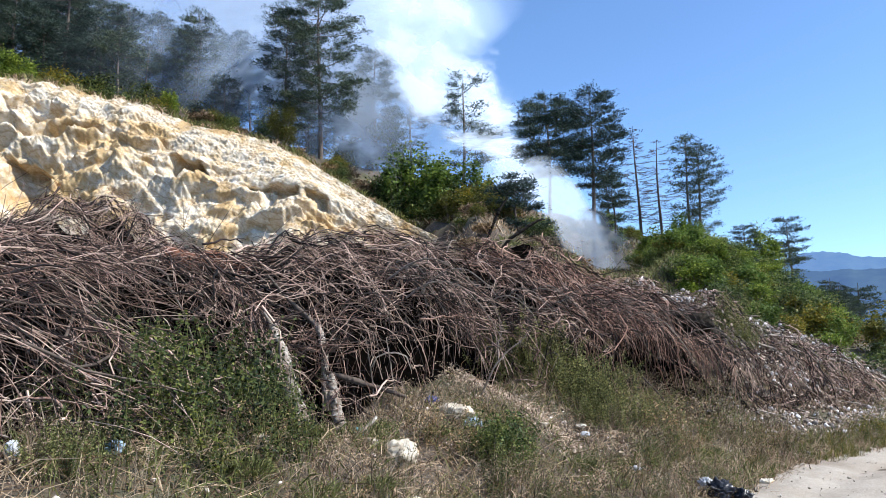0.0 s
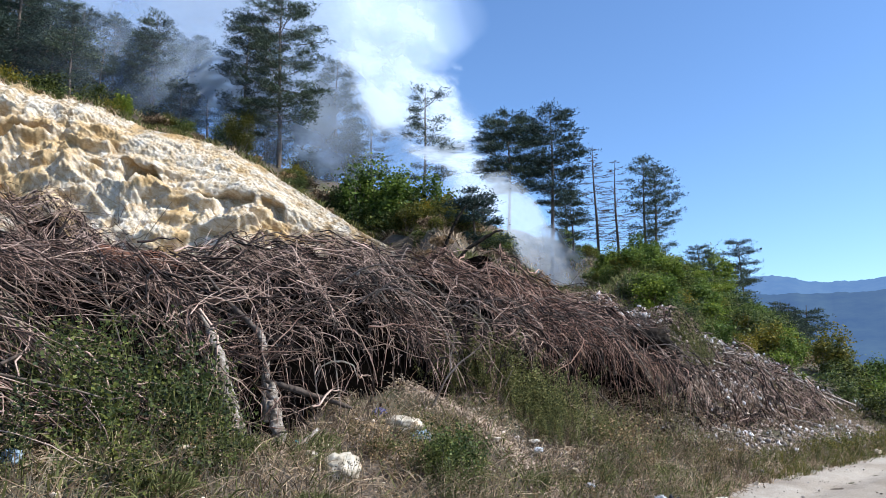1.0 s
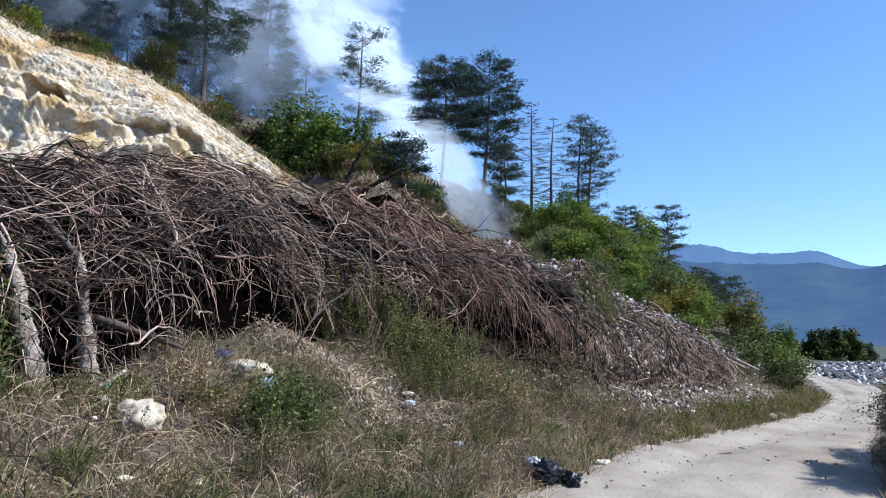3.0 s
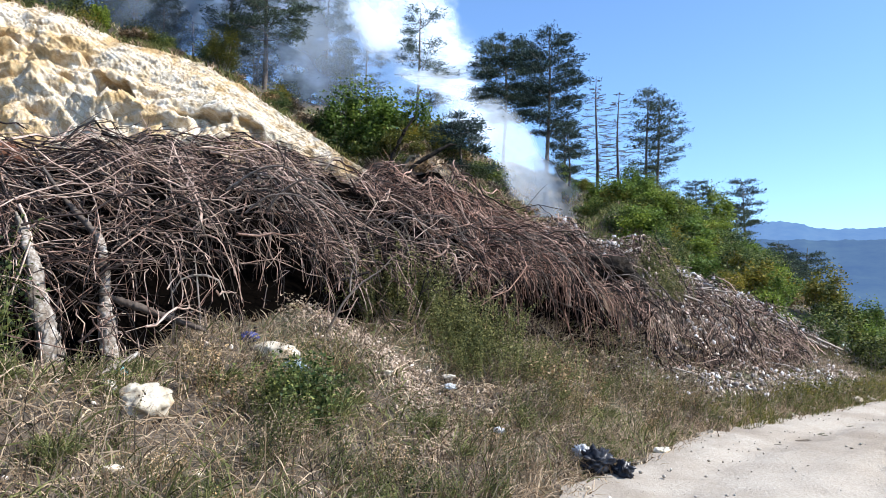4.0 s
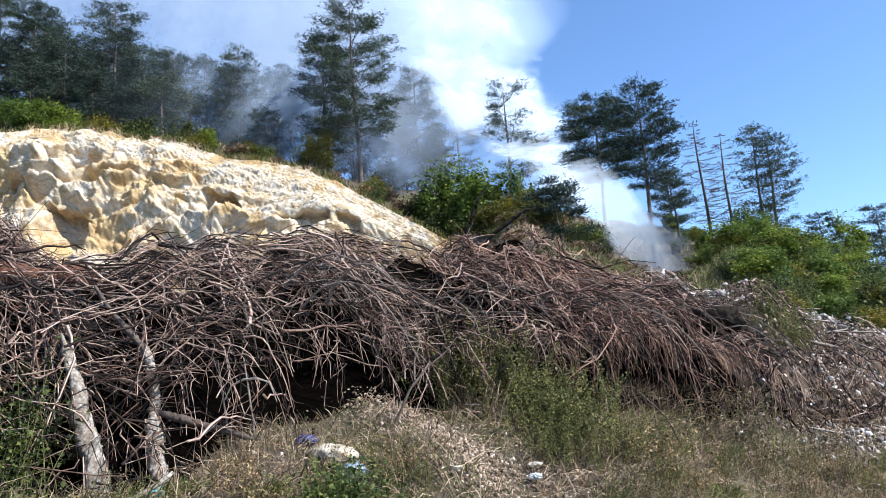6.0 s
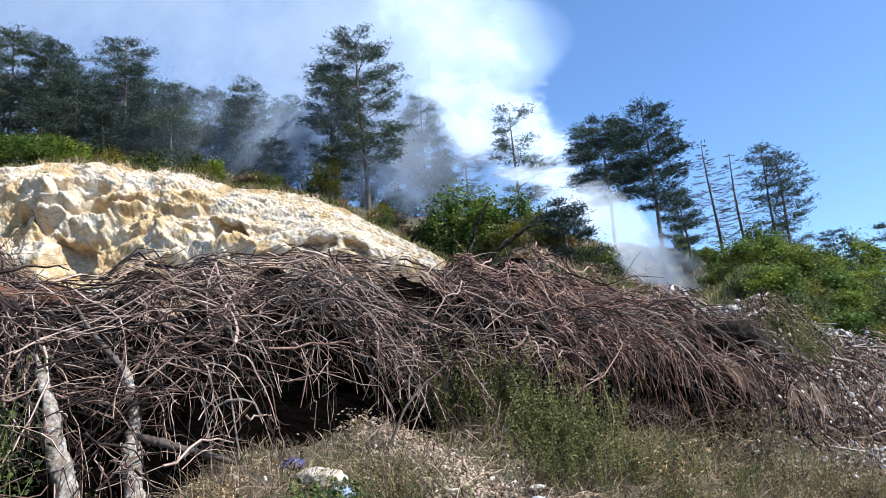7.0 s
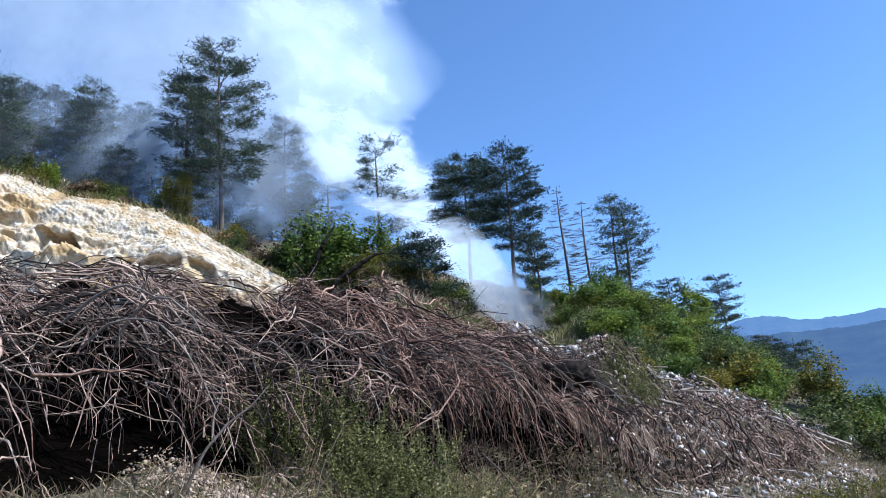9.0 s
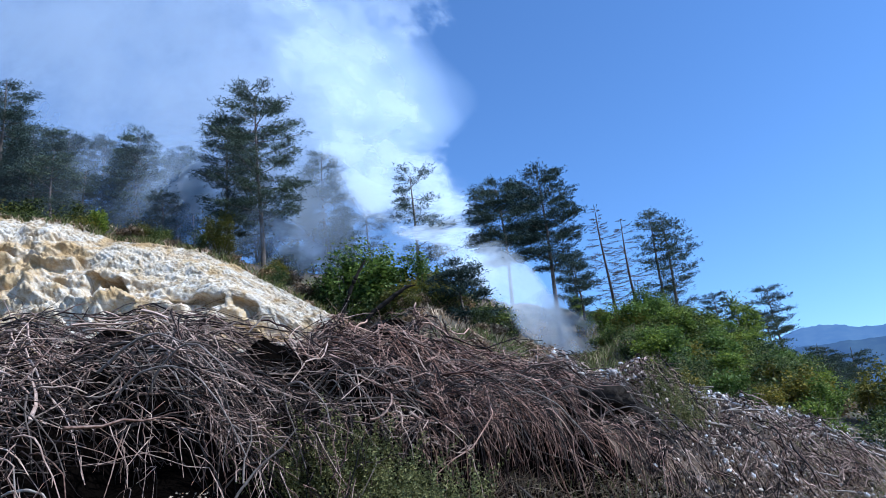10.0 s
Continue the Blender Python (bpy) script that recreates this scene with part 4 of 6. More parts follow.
# the green slope that falls to the road
for s in np.arange(46.0, 92.0, 1.9):
    for u in np.arange(0.8, 25.0, 2.15):
        ss, uu = s + g.uniform(-0.6, 0.6), u + g.uniform(-0.7, 0.7)
        first = np.interp(ss, [44, 46, 48, 50, 51.5, 53, 54.5, 56], [8.0, 7.0, 6.3, 5.6, 4.6, 3.4, 1.8, 0.8])
        if uu < first:
            continue
        x, y = beside_road(ss, uu)
        if y > 64 or x < 8.5 + 0.10 * (y - 20) or y < 19:
            continue
        if math.hypot(x - 10, y - 45) < 2.2 or math.hypot(x - 9.8, y - 41.5) < 2.0:
            continue
        pick = g.choice([0, 0, 1, 1, 5, 5, 5, 3, 3, 4, 6]) if ss < 60 else g.choice([0, 1, 1, 2, 5, 5, 5, 6, 3])
        again(kinds[pick], float(x), float(y), g.uniform(0, 360), g.uniform(0.7, 1.15) * float(np.interp(y, [18, 26, 36, 46, 60], [0.38, 0.50, 0.56, 0.46, 0.38])), tall=g.uniform(0.75, 1.15))

for _ in range(70):
    x, y = g.uniform(9.0, 18.0), g.uniform(23, 38)
    s0, u0 = along(EDGE, x, y)
    if u0 < 3.0 or x < 7.2 + 0.2054 * (y - 20):
        continue
    again(kinds[g.choice([0, 1, 5, 5, 3, 3, 4])], x, y, g.uniform(0, 360), g.uniform(0.42, 0.7))


def edge_grass(name, label, n, tall, wide, material, seed):
    """Tufts along the brink of the quarry, some rooted in its rim."""
    g = np.random.default_rng(seed)
    x = g.uniform(-32, 3, n)
    y = np.interp(x, CLIFF[:, 0], CLIFF[:, 1]) + 0.3 + np.abs(g.normal(0, 1.5, n)) + 0.5 * waves(x, 0 * x, 3.0, seed)
    keep = waves(x, y, 2.2, seed) > g.normal(-0.35, 0.3, n)
    roots = np.stack([x, y, land(x, y) - 0.05], -1)[keep]
    rim = cv[g.integers(0, na, n // 2), (np.abs(g.normal(0, 7, n // 2)) + 1).astype(int)]
    rim = rim[waves(rim[:, 0], rim[:, 1], 1.8, seed + 1) > g.normal(0.1, 0.25, len(rim))]
    roots = np.concatenate([roots, rim])
    m = len(roots)
    ways = np.stack([g.normal(0, 0.5, m), g.normal(-0.25, 0.5, m), np.ones(m)], -1)
    me = mesh_of(name, *blades(roots, ways, g.uniform(*tall, m), g.uniform(*wide, m), 0.4), material)
    tagged(new(name, me), label, "grass", kind="stuff")


edge_grass("brink_grass", "dry brown grass along the quarry brink", 9000, (0.25, 0.7), (0.03, 0.06), DRY_GRASS, 151)
edge_grass("brink_weeds", "olive weeds along the quarry brink", 9000, (0.3, 0.9), (0.04, 0.08), GREEN_GRASS, 152)

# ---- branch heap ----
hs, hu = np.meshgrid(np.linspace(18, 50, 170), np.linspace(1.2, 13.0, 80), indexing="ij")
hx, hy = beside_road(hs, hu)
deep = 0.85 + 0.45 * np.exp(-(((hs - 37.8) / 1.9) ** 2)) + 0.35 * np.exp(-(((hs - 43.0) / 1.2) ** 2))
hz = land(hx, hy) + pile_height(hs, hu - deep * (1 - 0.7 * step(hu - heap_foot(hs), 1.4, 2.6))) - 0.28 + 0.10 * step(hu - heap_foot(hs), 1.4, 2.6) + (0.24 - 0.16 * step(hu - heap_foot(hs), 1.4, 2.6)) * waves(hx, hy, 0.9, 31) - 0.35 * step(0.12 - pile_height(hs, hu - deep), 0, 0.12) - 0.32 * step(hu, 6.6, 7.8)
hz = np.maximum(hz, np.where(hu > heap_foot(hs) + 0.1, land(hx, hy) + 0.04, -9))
brush_heap = new("brush_heap")
cut = int(np.searchsorted(hs[:, 0], 44.2))
# this sheet's colour supplies the dark of the heap's inside and front hollow
part("litter_core", sheet("litter_core", hx[:cut + 1], hy[:cut + 1], hz[:cut + 1], PILE_SHADE), brush_heap, "near-black sheet painting the shade under the branches")
part("tipped_earth", sheet("tipped_earth", hx[cut:], hy[cut:], hz[cut:], EARTH), brush_heap, "brown tipped earth full of stones and bark")
tagged(brush_heap, "huge heap of dry grey-brown cut branches", "brush heap")


def twig_lines(n, s_range, u_range, heading, turn, length, lift, seed, bunch=0, k=8, tame=0.5):
    """Thin branches laid over the heap; heading in degrees from downhill, with kinks and a slight bow.
    bunch: so many leave one butt as a loose fan that curves over downhill."""
    g = np.random.default_rng(seed)
    q = np.linspace(0, 1, k)
    if bunch:
        m = max(1, n // bunch)
        who = np.arange(n) % m
        s = g.uniform(*s_range, m)[who] + g.normal(0, 0.16, n)
        u = g.uniform(*u_range, m)[who] + g.normal(0, 0.16, n)
        a = np.radians(g.normal(heading, turn, m)[who] + g.normal(0, 27, n))
        ln = g.uniform(*length, m)[who] * g.uniform(0.55, 1.05, n)
        start = (lift * g.uniform(-0.15, 1.0, m)[who] + g.normal(0, 0.11, n))[:, None]
        ang = a[:, None] * (1 - 0.35 * q ** 1.5) + g.normal(0, 0.30, n)[:, None] * q + np.cumsum(g.normal(0, 0.19, (n, k)), 1)
    else:
        s, u = g.uniform(*s_range, n), g.uniform(*u_range, n)
        a = np.radians(g.normal(heading, turn, n) + 50 * waves(s, u, 1.5, seed))
        ln = g.uniform(*length, n) * g.uniform(0.6, 1.0, n)
        start = (lift * (1.25 * g.random(n) ** 1.6 - 0.25))[:, None]
        ang = a[:, None] + g.normal(0, 0.25, n)[:, None] * q + np.cumsum(g.normal(0, 0.20, (n, k)), 1)
    ds, du = np.sin(ang) * ln[:, None] / (k - 1), -np.cos(ang) * ln[:, None] / (k - 1)
    S = s[:, None] + np.cumsum(ds, 1)
    U = u[:, None] + np.cumsum(du, 1)
    foot = heap_foot(S) + g.normal(0, 0.18, n)[:, None]
    # the front leans out over its foot and its twigs hang down from the lip
    lip = np.interp(S, [34.5, 36, 43.2, 44.2], [0.0, 0.42, 0.42, 0.0])
    over = np.maximum(foot - lip - U, 0)
    x, y = beside_road(S, np.maximum(U, foot - lip))
    base = np.maximum(top_of(*beside_road(S, np.maximum(U, foot + 0.22 * lip / 0.42))) - over - 0.25 * np.maximum(foot - U, 0) * (over == 0), land(x, y) + 0.03)
    # the crest lies closer than the loose front
    start = start * (1 - 0.55 * step(u - heap_foot(s), 1.2, 2.4))[:, None]
    arch = (g.uniform(-0.05, 0.22, n) * np.minimum(ln, 1.2) * 0.5)[:, None] * np.sin(q * math.pi)
    z = base + start + arch - g.uniform(-0.05, 0.15, n)[:, None] * q ** 2
    # stiff wood spans the hollows instead of following them
    chord = z[:, :1] * (1 - q) + z[:, -1:] * q
    z = z * (1 - tame) + np.maximum(chord, z - 0.25) * tame
    z = z + np.cumsum(g.normal(0, 0.026, z.shape), 1)
    # few twigs hang before the dark hollow at the heap's foot
    hollow = (np.abs(S.mean(1) - 37.6) < 2.7) & ((U - heap_foot(S)).min(1) < 0.05) & (g.random(n) < np.interp(S.mean(1), [35, 36.6, 37, 38.3, 38.6], [0.88, 0.88, 0.70, 0.70, 0.40]))
    pits = (waves(S.mean(1), U.mean(1), 1.5, 33) > np.where(s > 40.6, 0.0, 0.18)) & (g.random(n) < 0.86) & (s > 35)
    return np.stack([x, y, z], -1)[~(hollow | pits)]


def side_twigs(lines, per, seed):
    """Short forks that leave the given twigs at a sharp angle."""
    g = np.random.default_rng(seed)
    n, k, _ = lines.shape
    who = np.repeat(np.arange(n), per)
    j = g.integers(1, k - 1, len(who))
    root = lines[who, j]
    way = unit(lines[who, j + 1] - lines[who, j - 1])
    way = unit(way + 0.75 * unit(g.normal(size=way.shape)) + [0, 0, -0.12])
    full = np.linalg.norm(lines[:, -1] - lines[:, 0], axis=-1)[who]
    ln = full * g.uniform(0.12, 0.5, len(who))
    q = np.array([0, 0.35, 0.7, 1.0])
    pts = root[:, None] + way[:, None] * (ln[:, None] * q)[..., None]
    pts = pts + np.cumsum(g.normal(0, 0.018, pts.shape), 1) * q[None, :, None]
    pts[..., 2] -= (ln[:, None] * 0.15) * q ** 2
    return pts


def twig_radii(n, k, lo, hi, seed):
    g = np.random.default_rng(seed)
    r = lo + (hi - lo) * g.random(n) ** 2.6
    return r[:, None] * np.linspace(1.0, 0.4, k)


def twigs(name, sets, material, label, lo=0.0054, hi=0.0205):
    for num, arg in enumerate(sets):
        lines = twig_lines(*arg)
        forks = side_twigs(lines, 5, num + 5)
        me = mesh_of(name, *joined(tubes(lines, twig_radii(len(lines), lines.shape[1], lo, hi, num), 3), tubes(forks, twig_radii(len(forks), 4, lo * 0.8, lo * 1.9, num + 9), 3)), material)
        tagged(part(name, me, brush_heap, label), kind="stuff")


twigs("hanging_twig_tangle", [
    (540, (35.3, 42.4), (3.8, 6.6), 45, 40, (0.8, 1.9), 0.60, 51, 16),
    (300, (35.3, 42.4), (3.6, 5.0), 15, 40, (0.6, 1.4), 0.50, 52, 14),
    (430, (35.3, 43.0), (3.7, 7.5), 60, 80, (0.5, 1.6), 0.55, 53),
], TWIG, "dense tangle of thin drooping grey-brown twigs")
twigs("lying_twig_tangle", [
    (820, (24, 36), (2.9, 7.0), 82, 35, (1.0, 2.6), 0.45, 54, 14),
    (600, (24, 36), (2.9, 6.5), 30, 75, (0.5, 1.6), 0.50, 55),
    (480, (31, 39.5), (5.0, 9.8), 70, 60, (0.6, 1.7), 0.40, 56, 12),
    (420, (31, 39.5), (5.0, 9.8), 60, 75, (0.5, 1.4), 0.40, 66),
    (650, (33.8, 38.6), (7.4, 11.6), 60, 80, (0.4, 1.2), 0.40, 68),
], PALE_TWIG, "long thin grey branches lying across one another", 0.0042, 0.0145)
twigs("reddish_twig_tangle", [
    (300, (40.8, 43.6), (3.0, 5.4), 15, 45, (0.7, 1.7), 0.55, 57, 9),
    (280, (40.6, 43.9), (3.0, 5.2), 30, 80, (0.4, 1.2), 0.45, 65),
    (380, (40.4, 42.7), (4.8, 7.0), 50, 80, (0.4, 1.1), 0.35, 58, 10),
    (330, (41.5, 43.0), (4.8, 6.6), 40, 85, (0.4, 1.0), 0.60, 81, 10),
], RUST_TWIG, "reddish-brown drooping twigs", 0.0052, 0.022)
twigs("slope_twig_tangle", [
    (760, (43.6, 52.0), (1.2, 5.2), 10, 85, (0.25, 0.85), 0.30, 59, 14),
    (420, (43.8, 51.0), (1.4, 5.4), 10, 90, (0.2, 0.8), 0.30, 67),
    (430, (43.3, 46.4), (1.7, 4.9), 15, 90, (0.3, 1.0), 0.40, 69, 9),
    (360, (46.0, 50.0), (1.3, 3.9), 20, 85, (0.3, 0.9), 0.34, 70, 11),
    (420, (36, 46), (7.0, 10.5), 60, 80, (0.4, 1.3), 0.30, 60),
    (620, (24, 44), (2.4, 3.8), 60, 80, (0.3, 1.0), 0.15, 61),
], TWIG, "scattered dry twigs on the slope")


def curtain(name, material, n, s_range, seed, length, label):
    """Twigs that hang down over the heap's lip in front of the dark hollow."""
    g = np.random.default_rng(seed)
    s = g.uniform(*s_range, n)
    keep = waves(s, 0 * s, 0.7, seed) > g.normal(0.0, 0.3, n)
    s = s[keep]
    n = len(s)
    inset = g.uniform(-0.30, 0.9, n)
    foot = heap_foot(s)
    x, y = beside_road(s, foot + inset)
    z = top_of(*beside_road(s, foot + np.maximum(inset, 0.3))) + g.uniform(0.0, 0.25, n)
    ox, oy = beside_road(s, foot + inset - 1.0)
    out = np.stack([ox - x, oy - y], -1)
    q = np.linspace(0, 1, 8)
    ln = g.uniform(*length, n)[:, None]
    far = g.uniform(0.15, 0.55, n)[:, None] * (1 - (1 - q) ** 2) * ln
    sway = np.cumsum(g.normal(0, 0.035, (n, 8)), 1) + g.normal(0.0, 0.18, n)[:, None] * q * ln
    px, py = x[:, None] + out[:, :1] * far + sway * 0.8, y[:, None] + out[:, 1:] * far + sway * 0.5
    pz = z[:, None] + 0.10 * np.sin(q * 3.14) * ln - ln * q ** 1.6 * g.uniform(0.7, 1.0, n)[:, None]
    pz = np.maximum(pz, land(px, py) + 0.02)
    lines = np.stack([px, py, pz], -1)
    forks = side_twigs(lines, 2, seed)
    me = mesh_of(name, *joined(tubes(lines, twig_radii(n, 8, 0.0045, 0.013, seed), 3), tubes(forks, twig_radii(len(forks), 4, 0.003, 0.006, seed), 3)), material)
    tagged(part(name, me, brush_heap, label), kind="stuff")


curtain("hanging_fringe", RUST_TWIG, 460, (40.6, 43.8), 171, (0.4, 1.3), "reddish twigs hanging straight down from the lip")
curtain("hanging_fringe", TWIG, 330, (35.8, 41.2), 172, (0.3, 0.95), "thin grey twigs hanging before the dark hollow")
# single branches thick enough to tell apart
HEAP_WOOD = surface("dull branch bark", [(0.2, (0.043, 0.031, 0.024)), (0.5, (0.112, 0.085, 0.066)), (0.8, (0.284, 0.234, 0.196))], 25, 3, 0.88, 0.4, 0.01, per_object=0.5)
g = np.random.default_rng(77)
for arg, num in (((70, (35.5, 42.5), (3.6, 6.2), 30, 35, (1.2, 2.6), 0.38, 62), 70), ((60, (26, 36), (2.8, 6.5), 75, 35, (1.4, 3.0), 0.38, 63), 60), ((40, (41, 47), (2.2, 5.5), 15, 45, (0.7, 1.6), 0.30, 64), 40)):
    for line in twig_lines(*arg):
        rad = g.uniform(0.008, 0.017) * np.linspace(1, 0.4, len(line))
        part("branch", mesh_of("branch", *tubes(line[None], rad[None], 6), HEAP_WOOD, True), brush_heap)

# bare boughs that bow out of the heap's top and hang over its front
g = np.random.default_rng(78)
q = np.linspace(0, 1, 10)
for s0 in np.concatenate([g.uniform(40.6, 43.6, 24), g.uniform(35.6, 40.6, 16)]):
    u0 = float(heap_foot(s0)) + g.uniform(0.4, 1.5)
    reach, drop = g.uniform(0.7, 1.5), g.uniform(0.5, 1.2)
    S = s0 + g.normal(0.15, 0.35) * q + np.cumsum(g.normal(0, 0.025, 10))
    x, y = beside_road(S, u0 - reach * q)
    z = float(top_of(*beside_road(s0, u0))) + g.uniform(-0.05, 0.15) + 0.35 * np.sin(q * 2.2) * reach - drop * q ** 2 + np.cumsum(g.normal(0, 0.012, 10))
    line = np.stack([x, y, np.maximum(z, land(x, y) + 0.03)], -1)
    forks = side_twigs(line[None], 7, int(s0 * 50))
    rad = g.uniform(0.009, 0.018) * np.linspace(1, 0.35, 10)
    bough = part("branch", mesh_of("branch", *tubes(line[None], rad[None], 6), HEAP_WOOD, True), brush_heap)
    tagged(part("side_twig_spray", mesh_of("side_twig_spray", *tubes(forks, twig_radii(len(forks), 4, 0.003, 0.006, int(s0 * 9)), 3), HEAP_WOOD, True), bough), kind="stuff")


# ---- grass and weeds on the bank ----
def grass(name, label, n, s_range, u_range, tall, wide, material, seed, lean=0.5, patch=None):
    g = np.random.default_rng(seed)
    s, u = g.uniform(*s_range, n), g.uniform(*u_range, n)
    if patch:
        keep = waves(s * 1.0, u * 1.0, patch, seed) > g.normal(-0.1, 0.35, n)
        s, u = s[keep], u[keep]
    keep = g.random(len(s)) > np.maximum(0.85 * tipped(s, u), 0.80 * slide(s, u))
    s, u = s[keep], u[keep]
    x, y = beside_road(s, u)
    z = land(x, y)
    m = len(s)
    ways = np.stack([g.normal(0, lean, m), g.normal(0, lean, m), np.ones(m)], -1)
    me = mesh_of(name, *blades(np.stack([x, y, z - 0.03], -1), ways, g.uniform(*tall, m), g.uniform(*wide, m), 0.3), material)
    return tagged(new(name, me), label, "grass", kind="stuff")


grass("dry_grass", "dry straw-coloured grass and stems on the bank", 60000, (24, 56), (0.05, 3.7), (0.10, 0.38), (0.0035, 0.009), DRY_GRASS, 71, 0.8)
grass("green_grass", "olive green grass and weeds on the bank", 38000, (24, 56), (0.05, 3.6), (0.10, 0.40), (0.006, 0.015), GREEN_GRASS, 72, 0.7, 2.6)
grass("withered_weeds", "brown withered weed stalks on the bank", 17000, (26, 54), (0.2, 3.5), (0.20, 0.55), (0.003, 0.007), LEAF_BROWN, 73, 0.35, 1.8)
grass("edge_grass_tufts", "yellowing grass tufts along the road's edge", 9000, (43, 56), (-0.12, 0.75), (0.12, 0.42), (0.004, 0.010), LEAF_YELLOW, 78, 0.4, 1.6)
grass("edge_straw", "brown straw along the road's edge", 7000, (34, 56), (-0.15, 0.55), (0.08, 0.34), (0.004, 0.009), DRY_GRASS, 79, 0.6, 1.3)
grass("hill_grass", "dry grass tufts on the upper slope", 22000, (36, 80), (7.0, 26), (0.25, 0.7), (0.02, 0.05), DRY_GRASS, 74, 0.6, 6.0)


grass("fallen_stalks", "pale dry stalks lying crosswise on the bank", 9000, (26, 50), (0.3, 3.5), (0.25, 0.8), (0.0035, 0.008), DRY_GRASS, 76, 2.6)


grass("slope_grass", "olive grass between the shrubs on the slope", 16000, (52, 80), (4.0, 16), (0.25, 0.7), (0.02, 0.05), GREEN_GRASS, 77, 0.6)


# ---- smoke ----
def smoke_sheet(name, material, centre, widths, depth, bulge, seed):
    """A soft curved veil along a line of (x, y, z) points, widths metres across."""
    g = np.random.default_rng(seed)
    pts, w = np.array(centre, float), np.array(widths, float)
    t0 = np.linspace(0, 1, len(pts))
    t = np.linspace(0, 1, 40)
    c = np.stack([np.interp(t, t0, pts[:, k]) for k in range(3)], -1)
    ker = np.ones(7) / 7
    c = np.stack([np.convolve(np.pad(c[:, k], 3, mode="edge"), ker, "valid") for k in range(3)], -1)
    w = np.interp(t, t0, w) * (1 + 0.14 * waves(t * 10, 0 * t, 3.0, seed))
    tan = unit(np.gradient(c, axis=0))
    side = unit(np.cross(tan, [0, 1.0, 0])) * 1.1
    side[:, 1] = -0.5 * np.abs(side[:, 0]) * np.sign(-side[:, 0])
    q = np.linspace(-1, 1, 17)
    v = c[:, None] + side[:, None] * (w[:, None] * 0.5 * q)[..., None]
    v[..., 1] += depth + bulge * 0.3 * (q ** 2)[None] + 0.15 * waves(v[..., 0], v[..., 2], 9, seed)
    uv = np.stack(np.broadcast_arrays((q[None] + 1) / 2, t[:, None]), -1).reshape(-1, 2)
    idx = np.arange(40 * 17).reshape(40, 17)
    f = np.stack([idx[:-1, :-1], idx[:-1, 1:], idx[1:, 1:], idx[1:, :-1]], -1).reshape(-1, 4)
    return mesh_of(name, v.reshape(-1, 3), f, material, True, uv)


plume = new("smoke_plume")
column = [(11.6, 41.2, 2.2), (10.4, 41.4, 5.4), (8.9, 41.5, 8.2), (7.6, 41.5, 10.4), (5.5, 42.0, 13.0), (4.6, 43.2, 15.2), (3.5, 54.0, 20.0), (1.8, 55.0, 23.3), (-0.6, 57.0, 28.0), (-2.2, 57.5, 34.0), (-2.6, 58.5, 43.3), (-3.3, 60.0, 58.0)]
wide = [3.0, 2.6, 2.8, 3.2, 4.2, 5.2, 7.0, 8.2, 10.5, 13.5, 18.0, 26.0]
part("veil", smoke_sheet("veil", SMOKE, column, wide, 0.5, -1, 81), plume)
part("veil", smoke_sheet("veil", SMOKE, [(7.5, 55.0, 13.0), (5.5, 55.0, 17.0), (3.2, 55.0, 20.5), (1.0, 56.0, 24.5), (-1.0, 57.0, 29.0)], [4.0, 6.0, 7.5, 8.5, 9.0], 0, 1, 90), plume)
tagged(plume, "billowing white smoke column rising from the slope", "smoke", kind="stuff")
haze = new("smoke_haze")
part("veil", smoke_sheet("veil", HAZE, [(6, 57.5, 19), (-0.4, 57.5, 23), (-7.3, 57.7, 26.5), (-17.4, 58, 28), (-26, 58.5, 30), (-34, 59, 33)], [8, 13, 16, 15, 12, 8], 0.5, 1, 83), haze)
for num, shift in enumerate((0.0, 1.5)):
    part("veil", smoke_sheet("veil", SPREAD, [(6, 76 + shift, 36), (-0.4, 76 + shift, 42), (-9.5, 76 + shift, 48), (-26, 76 + shift, 52), (-44, 76 + shift, 55), (-68, 78 + shift, 59), (-110, 80 + shift, 62)], [12, 26, 38, 44, 44, 44, 40], 0, 1, 84 + 7 * num), haze)
part("veil", smoke_sheet("veil", HAZE, [(5, 51.5, 15), (-2, 52, 19), (-9, 52.5, 23), (-18, 54.5, 26), (-25, 55.5, 28)], [6, 9, 11, 10, 7], 0.0, 1, 88), haze)
part("veil", smoke_sheet("veil", THIN_HAZE, [(-4, 48.6, 18), (-14, 49, 22), (-24, 50, 25), (-30, 50.5, 27)], [9, 12, 12, 9], 0, 1, 89), haze)
tagged(haze, "thin blue-white smoke drifting between the pines", "smoke", kind="stuff")
wisps = new("smoke_wisps")
part("veil", smoke_sheet("veil", WISP, [(-2.0, 45.6, 12.4), (-3.1, 46.0, 13.8), (-4.5, 46.0, 15.3), (-6.0, 46.5, 16.8), (-7.5, 47.0, 18.4), (-9, 47.5, 20)], [1.6, 2.6, 3.0, 3.2, 2.6, 2.0], 0, 1, 85), wisps)
part("veil", smoke_sheet("veil", WISP, [(11.0, 40.6, 4.6), (10.3, 40.6, 6.4), (9.2, 40.8, 8.4), (8.0, 41.0, 10.6)], [3.4, 4.0, 3.6, 2.8], 0, 1, 86), wisps)
tagged(wisps, "faint smoke wisps over smouldering ground", "smoke", kind="stuff")


